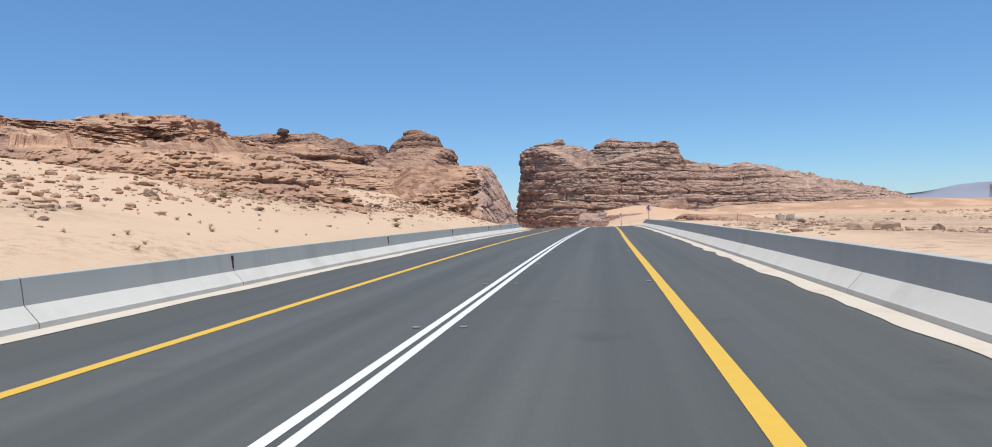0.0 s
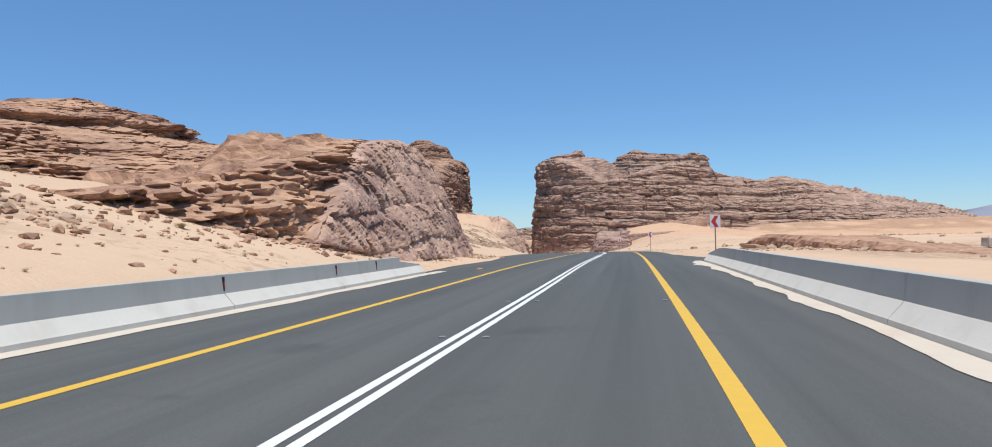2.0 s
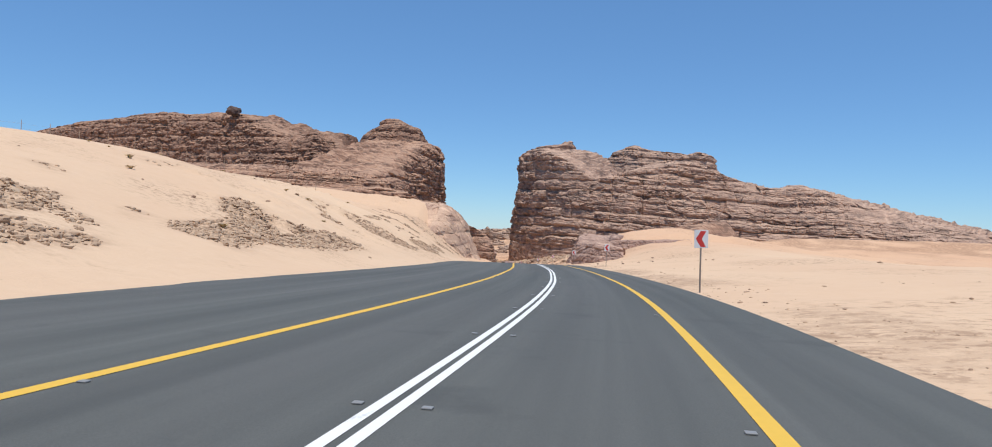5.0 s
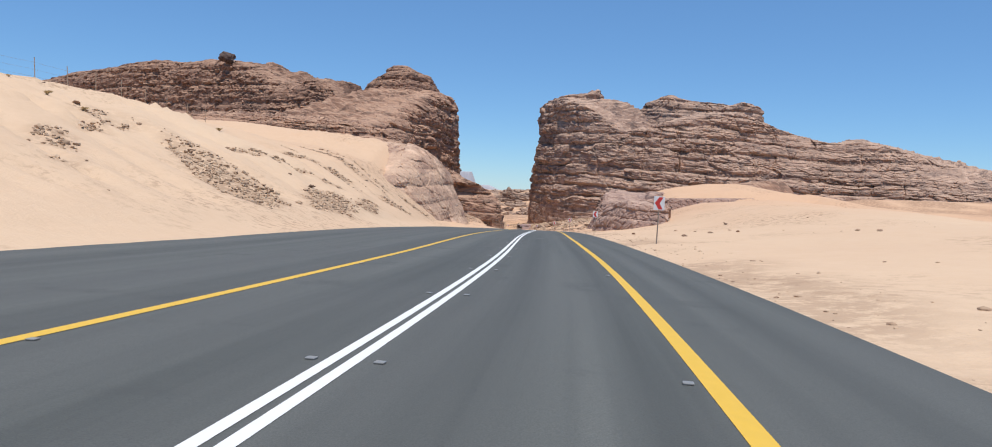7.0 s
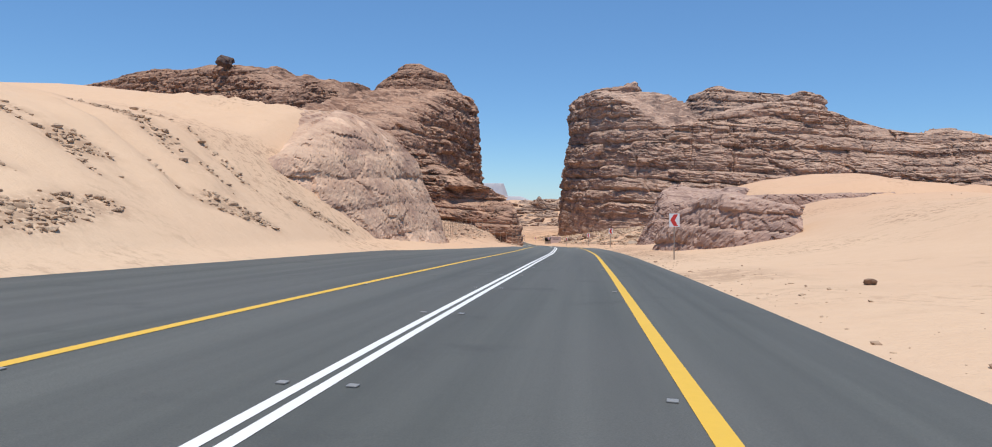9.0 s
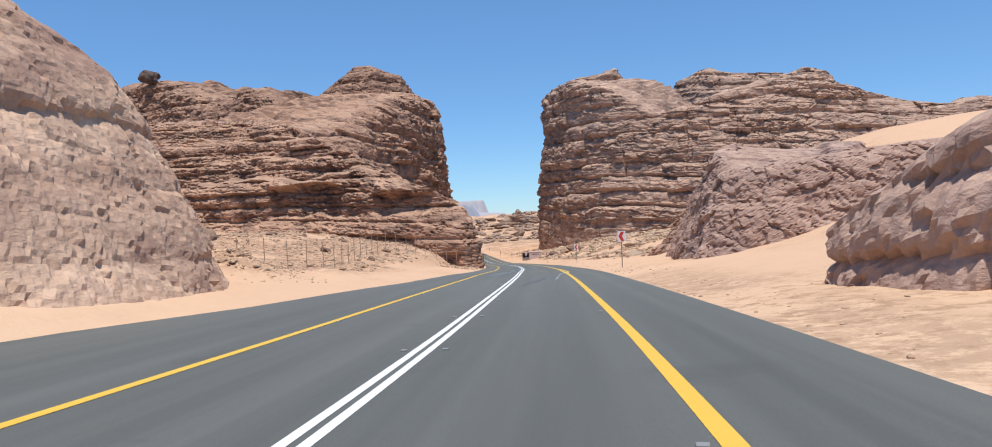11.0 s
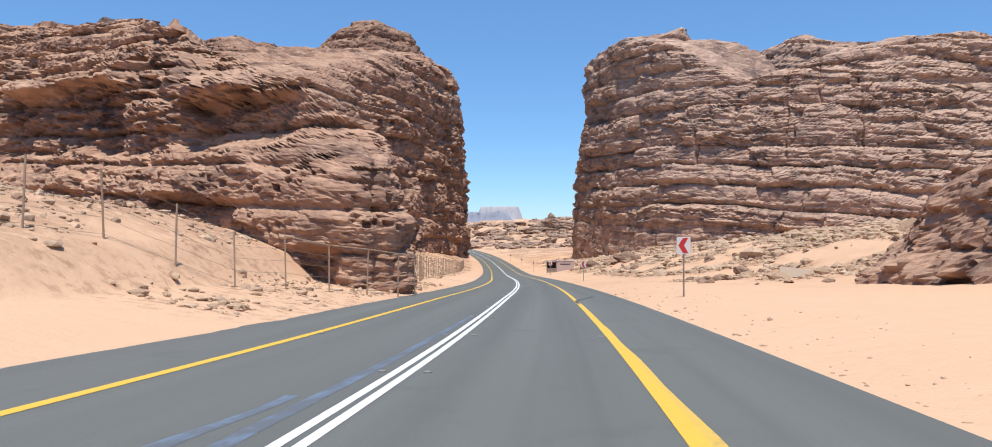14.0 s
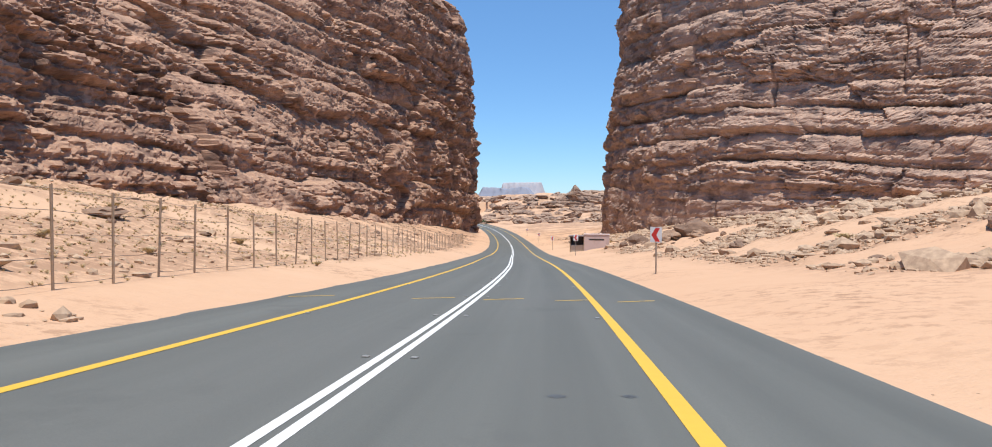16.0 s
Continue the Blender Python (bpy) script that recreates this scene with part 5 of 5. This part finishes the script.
# ---- stones ----
def stone_mesh(name, seed, sub, flat, mat):
    bm = bmesh.new()
    bmesh.ops.create_icosphere(bm, subdivisions=sub, radius=1.0)
    co = np.array([v.co[:] for v in bm.verts])
    d1, d2, rv, _ = cells(co[:, 0] * 1.1 + seed * 7.3, co[:, 1] * 1.1, co[:, 2] * 1.5, seed)
    r = 0.78 + 0.42 * (rv - 0.4) + 0.22 * fbm(co[:, 0] * 1.7 + seed, co[:, 1] * 1.7, co[:, 2] * 2.4, 3, seed)
    for v, k in zip(bm.verts, r):
        v.co = v.co * float(k)
        v.co.z *= flat
    me = bpy.data.meshes.new(name)
    bm.to_mesh(me)
    bm.free()
    me.materials.append(mat)
    return me


BOULDERS = [stone_mesh("boulder", k, 3, f, BOULDER) for k, f in enumerate((0.55, 0.7, 0.45, 0.8, 0.38, 0.62))]


def boulders(label, group, count, spot, size, seed):
    rnd = random.Random(seed)
    for n in range(count):
        x, y = spot(rnd)
        s = size(rnd)
        ob = new("boulder", rnd.choice(BOULDERS))
        z = float(ground_z(x, y))
        ob.matrix_basis = Matrix.LocRotScale((x, y, z + s * 0.12), Euler((rnd.gauss(0, 0.25), rnd.gauss(0, 0.25), rnd.uniform(0, 6.28))), (s * rnd.uniform(0.8, 1.5), s * rnd.uniform(0.7, 1.1), s * rnd.uniform(0.75, 1.1)))
        tagged(ob, label, "boulder", group)


def beside(y0, y1, d0, d1, power=1.0):
    def spot(rnd):
        y = rnd.uniform(y0, y1)
        d = d0 + (d1 - d0) * rnd.random() ** power
        return tuple(float(q) for q in on_road(y, d)[:2])
    return spot


boulders("brown sandstone boulder on the sandy scree", "scree boulders", 170, beside(408, 610, 14, 56), lambda r: min(1.15, 0.18 + r.expovariate(3.4)), 11)
boulders("brown sandstone boulder below the cliff", "cliff foot boulders", 46, beside(440, 640, -34, -13), lambda r: min(1.2, 0.15 + r.expovariate(4.0)), 12)
boulders("brown sandstone boulder on a sand slope", "slope boulders", 46, beside(318, 396, -62, -16), lambda r: min(1.4, 0.2 + r.expovariate(3.4)), 13)
boulders("weathered stone lying on a dune", "dune stones", 20, beside(135, 262, -46, -15), lambda r: min(0.5, 0.1 + r.expovariate(8)), 14)
boulders("reddish stone on a sand slope below the ledges", "hill stones", 34, beside(0, 84, -28, -12), lambda r: min(0.36, 0.07 + r.expovariate(9)), 15)
boulders("small dark stone on open sand", "sand stones", 7, beside(225, 262, 10, 26), lambda r: 0.1 + 0.25 * r.random(), 16)
boulders("flat reddish stone on the plain", "plain stones", 24, beside(30, 130, 14, 60), lambda r: 0.15 + 0.35 * r.random(), 17)
boulders("dark slab of rock by the road bend", "bend slabs", 6, beside(500, 520, 18, 27), lambda r: 1.3 + 0.8 * r.random(), 18)

big = new("balanced_boulder", stone_mesh("balanced_boulder", 31, 3, 0.85, plain("dark varnished rock", (0.13, 0.085, 0.07), 0.9, 0.0, 0.6, 0.6)))
big.matrix_basis = Matrix.LocRotScale((-285, 632, 79.4), Euler((0.1, 0.15, 0.6)), (6.5, 5, 5.4))
tagged(big, "dark boulder balanced on the ridge crest", "boulder")


OUTCROPS = [stone_mesh("rock_outcrop", 60 + k, 3, f, MID_ROCK) for k, f in enumerate((0.5, 0.36, 0.62, 0.42))]


def outcrops(count, seed):
    rnd = random.Random(seed)
    for _ in range(count):
        a, far = radians(rnd.uniform(7.5, 24)), rnd.uniform(430, 760)
        x, y = -38 - far * math.sin(a), 412 + far * math.cos(a)
        s = rnd.uniform(1.6, 4.6) * far / 500
        ob = new("rock_outcrop", rnd.choice(OUTCROPS))
        ob.matrix_basis = Matrix.LocRotScale((x, y, float(ground_z(x, y)) + 0.1 * s), Euler((rnd.gauss(0, 0.15), rnd.gauss(0, 0.15), rnd.uniform(0, 6.28))), (s * rnd.uniform(1.0, 2.2), s * rnd.uniform(0.8, 1.3), s * rnd.uniform(0.8, 1.5)))
        tagged(ob, "dark weathered rock outcrop on the sandy valley floor", "rock outcrop", "valley outcrops")


outcrops(400, 19)


def stone_field(name, label, count, spot, size, seed, mat=STONE):
    """Loose small stones, one joined mesh."""
    rnd = random.Random(seed)
    rs = np.random.RandomState(seed)
    ico = bmesh.new()
    bmesh.ops.create_icosphere(ico, subdivisions=1, radius=1.0)
    base = np.array([v.co[:] for v in ico.verts])
    tri = np.array([[v.index for v in f.verts] for f in ico.faces])
    ico.free()
    pts = np.array([spot(rnd) for _ in range(count)])
    s = np.array([size(rnd) for _ in range(count)])
    z = ground_z(pts[:, 0], pts[:, 1])
    nv = len(base)
    jit = 1 + 0.38 * (rs.rand(count, nv, 1) - 0.5) * 2
    yaw = rs.rand(count) * 6.28
    c, sn = np.cos(yaw)[:, None], np.sin(yaw)[:, None]
    b = base[None] * jit * np.stack([rs.uniform(0.8, 1.7, count), rs.uniform(0.6, 1.1, count), rs.uniform(0.35, 0.8, count)], 1)[:, None]
    V = np.stack([b[..., 0] * c - b[..., 1] * sn, b[..., 0] * sn + b[..., 1] * c, b[..., 2]], -1) * s[:, None, None]
    V = V + np.stack([pts[:, 0], pts[:, 1], z + 0.1 * s], -1)[:, None]
    F = (tri[None] + (np.arange(count) * nv)[:, None, None]).reshape(-1, 3)
    return tagged(new(name, mesh_np(name, V, F, mat)), label, "stones", kind="stuff")


def clumped(y0, y1, d0, d1, scale, thr, seed, power=1.0):
    """Spots in patches: where a noise of that scale is high, or, with no scale, where the rubble lies."""
    rs = np.random.RandomState(seed + 900)
    ys = rs.uniform(y0, y1, 60000)
    P = on_road(ys, d0 + (d1 - d0) * rs.rand(60000) ** power)[:, :2]
    keep = rubble(P[:, 0], P[:, 1]) > 0.3 + 0.6 * rs.rand(60000) if scale is None else vnoise(P[:, 0] / scale, P[:, 1] / scale, 0.0, seed) > thr
    pool = itertools.cycle(P[keep].tolist())
    return lambda rnd: tuple(next(pool))


stone_field("loose_stones", "loose brown stones scattered over the scree", 13000, clumped(404, 640, 15, 64, None, 0, 2, 0.8), lambda r: min(1.1, 0.07 + r.expovariate(5.5)), 21)
stone_field("loose_stones", "loose brown stones below the left cliff", 9000, clumped(406, 640, -40, -9, None, 0, 3, 1.3), lambda r: min(0.4, 0.03 + r.expovariate(15)), 22)
stone_field("loose_stones", "loose stones on the fenced sand slope", 13000, clumped(312, 404, -62, -11, None, 0, 4), lambda r: min(0.27, 0.03 + r.expovariate(15)), 23)
stone_field("loose_stones", "rubble patches on the dune", 20000, clumped(128, 292, -46, -15, None, 0, 5), lambda r: min(0.26, 0.03 + r.expovariate(22)), 24)
stone_field("loose_stones", "broken stones under the rocky hill", 3000, clumped(-20, 92, -44, -9.5, None, 0, 6, 0.6), lambda r: min(0.26, 0.03 + r.expovariate(14)), 25)
stone_field("loose_stones", "small stones on the reddish plain", 2600, clumped(10, 150, 9, 90, 10, 0.1, 7), lambda r: 0.04 + r.expovariate(11), 26)
stone_field("loose_stones", "gravel along the edge of the road", 1500, beside(125, 420, 6.7, 10, 1.8), lambda r: 0.01 + r.expovariate(60), 27)
stone_field("loose_stones", "gravel and rubble under the cut face", 700, clumped(86, 128, -13, -9.0, 3, 0.0, 8), lambda r: 0.02 + r.expovariate(25), 28)
stone_field("loose_stones", "dense rubble on the near scree", 9000, clumped(412, 505, 10, 38, None, 0, 32), lambda r: min(0.45, 0.035 + r.expovariate(14)), 33)
FOOT = np.array([(-40, -25), (30, -24), (55, -22), (72, -19), (82, -16.2), (90, -13.5)], float)


def hill_foot(rnd):
    y = rnd.uniform(-10, 88)
    return float(np.interp(y, FOOT[:, 0], FOOT[:, 1])) + 2.5 + rnd.gauss(0, 2.6) - 3 * rnd.random(), y


stone_field("loose_stones", "broken ledge stones along the foot of the rocky hill", 2600, hill_foot, lambda r: min(0.3, 0.03 + r.expovariate(13)), 34, ROCK_HILL)
stone_field("loose_stones", "heap of rubble beside the fence", 900, lambda r: (-40.6 + r.gauss(0, 2.2), 321.4 + r.gauss(0, 1.6)), lambda r: min(0.11, 0.02 + r.expovariate(34)), 31)
stone_field("loose_stones", "sparse stones on the open dune", 260, clumped(130, 330, 12, 70, 14, 0.3, 9), lambda r: 0.02 + r.expovariate(25), 29)
stone_field("loose_stones", "stones at the foot of the pillar", 900, clumped(380, 425, -12, -6.8, 3, -0.3, 10), lambda r: min(0.3, 0.03 + r.expovariate(14)), 30)


# ---- dry shrubs ----
def shrub_mesh(seed, blades, spread_r, height):
    rnd = random.Random(seed)
    V, F = [], []
    for _ in range(blades):
        a, r = rnd.uniform(0, 6.28), spread_r * rnd.random() ** 0.5
        h = height * rnd.uniform(0.5, 1.0)
        bx, by = 0.15 * r * math.cos(a), 0.15 * r * math.sin(a)
        tx, ty = r * math.cos(a + rnd.gauss(0, 0.3)), r * math.sin(a + rnd.gauss(0, 0.3))
        w = 0.004 + 0.006 * rnd.random()
        px, py = -math.sin(a) * w, math.cos(a) * w
        k = len(V)
        mx, my, mz = (bx + tx) * 0.42, (by + ty) * 0.42, h * 0.62
        V += [(bx - px, by - py, -0.05), (bx + px, by + py, -0.05), (mx + px, my + py, mz), (mx - px, my - py, mz), (tx, ty, h), (tx + 0.02, ty, h * 0.97)]
        F += [(k, k + 1, k + 2, k + 3), (k + 3, k + 2, k + 4, k + 5)]
    return np.array(V), np.array(F)


SHRUBS = [mesh_np("dry_shrub", *shrub_mesh(k, 300, 0.45, 0.42), SHRUB) for k in range(4)]


def shrubs(count, spot, size, seed, label, group):
    rnd = random.Random(seed)
    for _ in range(count):
        x, y = spot(rnd)
        s = size(rnd)
        ob = new("dry_shrub", rnd.choice(SHRUBS))
        ob.matrix_basis = Matrix.LocRotScale((x, y, float(ground_z(x, y)) + 0.02), Euler((0, 0, rnd.uniform(0, 6.28))), (s, s, s * rnd.uniform(0.6, 0.9)))
        tagged(ob, label, "shrub", group)


spots = itertools.cycle([(62.4, -18.0), (45.2, -10.6), (41.9, -9.6), (68.1, -22.3), (70.3, -16.9)])
shrubs(5, lambda r: tuple(float(q) for q in on_road(*next(spots))[:2]), lambda r: 0.6 + 0.25 * r.random(), 40, "round dry brown shrub on pale sand", "shrubs below the rocky hill")
shrubs(6, beside(20, 84, -34, -10), lambda r: 0.5 + 0.9 * r.random(), 41, "dry yellow-brown desert shrub on sand", "shrubs below the rocky hill")
shrubs(16, beside(140, 262, -50, -20), lambda r: 0.5 + 0.6 * r.random(), 42, "dry grass tuft on a dune", "dune tufts")
shrubs(24, beside(430, 600, 16, 50), lambda r: 0.8 + 0.9 * r.random(), 43, "dry shrub among scree stones", "scree shrubs")
shrubs(22, beside(412, 470, -30, -9), lambda r: 0.6 + 0.8 * r.random(), 44, "dry straw-coloured shrub behind the fence", "fence shrubs")


def tufts(count, spot, seed, label):
    rnd = random.Random(seed)
    base, faces = shrub_mesh(77, 26, 0.15, 0.13)
    V, F = [], []
    for n in range(count):
        x, y = spot(rnd)
        s = rnd.uniform(0.5, 1.1)
        a = rnd.uniform(0, 6.28)
        c, sn = math.cos(a) * s, math.sin(a) * s
        V.append(np.stack([base[:, 0] * c - base[:, 1] * sn + x, base[:, 0] * sn + base[:, 1] * c + y, base[:, 2] * s + float(ground_z(x, y))], 1))
        F.append(faces + n * len(base))
    tagged(new("grass_tufts", mesh_np("grass_tufts", np.concatenate(V), np.concatenate(F), SHRUB)), label, "grass", kind="stuff")


tufts(260, clumped(0, 86, -30, -9.5, 9, -0.3, 12), 51, "sparse dry tufts on the sand slope")
tufts(3600, clumped(406, 500, -34, -9.5, 7, -0.4, 13), 52, "sparse dry tufts behind the fence")
tufts(200, clumped(430, 600, 12, 50, 9, 0.0, 14), 53, "sparse dry tufts on the scree")


# ---- concrete blocks on the plain ----
def concrete_block(size, m, n):
    root = tagged(new("concrete_block"), "pale concrete block lying on the plain", "block", "concrete blocks on the plain")
    bm = bmesh.new()
    a, b, c = size
    bm_box(bm, (-a / 2, -b / 2, 0), (a / 2, b / 2, c), 0.035)
    rnd = random.Random(n)
    for v in bm.verts:
        v.co += Vector((rnd.gauss(0, 0.012), rnd.gauss(0, 0.012), rnd.gauss(0, 0.012)))
    part("body", bm, BLOCK, root)
    for s in (-1, 1):
        bm = bmesh.new()
        bm_rod(bm, (s * a * 0.25, 0, c - 0.02), (s * a * 0.25, 0, c + 0.09), 0.02, 6)
        part("lifting_loop", bm, RUSTY, root, "rusty lifting loop")
    root.matrix_basis = m


BX, BY = 23.6, 102.0
BZ = float(ground_z(BX, BY))
for n, (dx, dy, dz, rz, ry) in enumerate(((-1.7, 0, 0, 15, 0), (-0.5, -0.9, 0, 70, 4), (0.5, 0.4, 0, 5, 0), (1.8, 0.1, 0, -20, 0), (2.9, 0.6, 0, 40, -5), (-0.6, 0.3, 0.72, 25, 3), (1.2, 0.2, 0.72, -10, 2))):
    concrete_block((1.05, 0.58, 0.52), Matrix.Translation((BX + dx * 0.7, BY + dy * 0.7, BZ + dz * 0.72 - 0.06)) @ Euler((0, radians(ry), radians(rz))).to_matrix().to_4x4(), n)

slab = tagged(new("concrete_slab"), "tilted pale concrete slab half buried on the scree", "slab")
bm = bmesh.new()
bm_box(bm, (-1.2, -0.8, -0.18), (1.2, 0.8, 0.18), 0.03)
part("body", bm, plain("weathered slab", (0.40, 0.30, 0.22), 0.9), slab)
sp = (-20.3, 424.1)
slab.matrix_basis = Matrix.Translation((sp[0], sp[1], float(ground_z(sp[0], sp[1])) + 0.2)) @ Euler((0.5, 0.12, -0.2)).to_matrix().to_4x4()

stake = tagged(new("marker_stake"), "short rusty marker stake on the plain", "stake")
bm = bmesh.new()
bm_rod(bm, (0, 0, -0.2), (0, 0, 0.85), 0.045, 8)
part("rod", bm, RUSTY, stake)
stake.location = (13.5, 78, float(ground_z(13.5, 78)))


# ---- roadside kiosk ----
BAY = plain("brown sheet metal", (0.30, 0.22, 0.19), 0.6, 0.0, 0.6)


def kiosk():
    root = tagged(new("roadside_kiosk"), "small pinkish flat-roofed kiosk with a dark open bay", "kiosk")
    W1, W2, D, H = 2.5, 4.3, 3.0, 2.75
    for nm, lo, hi, mat, lab in (("wall", (0, 0, -0.4), (W2, 0.18, H), HUT_WALL, "pink plastered front wall"), ("wall", (0, D - 0.18, -0.4), (W2, D, H), HUT_WALL, ""),
                                 ("wall", (W2 - 0.18, 0.18, -0.4), (W2, D - 0.18, H), HUT_WALL, ""), ("wall", (0, 0.18, -0.4), (0.18, D - 0.18, H), HUT_WALL, ""),
                                 ("back_panel", (-W1, D - 0.12, -0.4), (0, D, H - 0.3), BAY, "dark back panel of the open bay"), ("side_panel", (-W1, 0.3, -0.4), (-W1 + 0.12, D - 0.12, H - 0.3), BAY, "dark side panel"),
                                 ("roof", (-W1 - 0.15, -0.15, H - 0.3), (0, D + 0.1, H - 0.15), BAY, "dark bay roof"), ("parapet", (-0.1, -0.08, H), (W2 + 0.1, D + 0.08, H + 0.14), HUT_WALL, "pink roof edge"),
                                 ("writing_bar", (0.8, -0.02, 1.85), (3.4, -0.004, 2.1), DARK, "dark bar of unreadable writing"),
                                 ("counter", (-W1 + 0.12, 0.4, -0.4), (0, 0.9, 0.95), BLOCK, "pale counter in the bay")):
        bm = bmesh.new()
        bm_box(bm, lo, hi, 0.012)
        part(nm, bm, mat, root, lab)
    for x in (-W1 + 0.06, -0.06):
        bm = bmesh.new()
        bm_rod(bm, (x, 0, -0.4), (x, 0, H - 0.3), 0.06, 8)
        part("bay_post", bm, RUSTY, root)
    p = on_road(534, 12.3)
    h = float(np.interp(566, RY, RH))
    root.matrix_basis = Matrix.Translation((p[0], p[1], float(ground_z(p[0], p[1])))) @ Matrix.Rotation(-h * 0.6, 4, 'Z')


kiosk()


# ---- far trees and a mast ----
def far_trees():
    rnd = random.Random(3)
    V, F = [], []
    for _ in range(60):
        t = rnd.random()
        x, y = -330 + 150 * t, 842 + 18 * rnd.random()
        z = float(ground_z(x, y))
        s = rnd.uniform(1.0, 2.4)
        for _ in range(90):
            u = Vector((rnd.gauss(0, 1), rnd.gauss(0, 1), abs(rnd.gauss(0, 0.8)))) * s * 0.6
            c = Vector((x, y, z + 0.3)) + u
            k = len(V)
            a, b = Vector((rnd.gauss(0, 1), rnd.gauss(0, 1), rnd.gauss(0, 1))).normalized() * 0.3, Vector((rnd.gauss(0, 1), rnd.gauss(0, 1), rnd.gauss(0, 1))).normalized() * 0.3
            V += [c - a, c + b, c + a, c - b]
            F.append((k, k + 1, k + 2, k + 3))
    tagged(new("far_bushes", mesh_np("far_bushes", [tuple(v) for v in V], F, GREEN)), "dark green bushes lining the far bend", "bushes", kind="stuff")


far_trees()


def mast(x, y, height):
    root = tagged(new("lattice_mast"), "thin grey lattice mast on the far plain", "mast")
    z = float(ground_z(x, y)) - 2
    w = 3.0
    legs = [(-w, -w), (w, -w), (w, w), (-w, w)]
    for a, b in legs:
        bm = bmesh.new()
        bm_rod(bm, (x + a, y + b, z), (x + a * 0.1, y + b * 0.1, z + height), 0.32, 5)
        part("leg", bm, GALVANISED, root)
    for k in range(1, 7):
        f = 1 - 0.9 * k / 7
        bm = bmesh.new()
        for i in range(4):
            a, b = legs[i], legs[(i + 1) % 4]
            bm_rod(bm, (x + a[0] * f, y + a[1] * f, z + height * k / 7), (x + b[0] * f, y + b[1] * f, z + height * k / 7), 0.16, 4)
        part("brace_ring", bm, GALVANISED, root)
    for h in (0.8, 0.92):
        bm = bmesh.new()
        bm_rod(bm, (x - 5, y, z + height * h), (x + 5, y, z + height * h), 0.25, 4)
        part("cross_arm", bm, GALVANISED, root)


mast(640, 1330, 44)
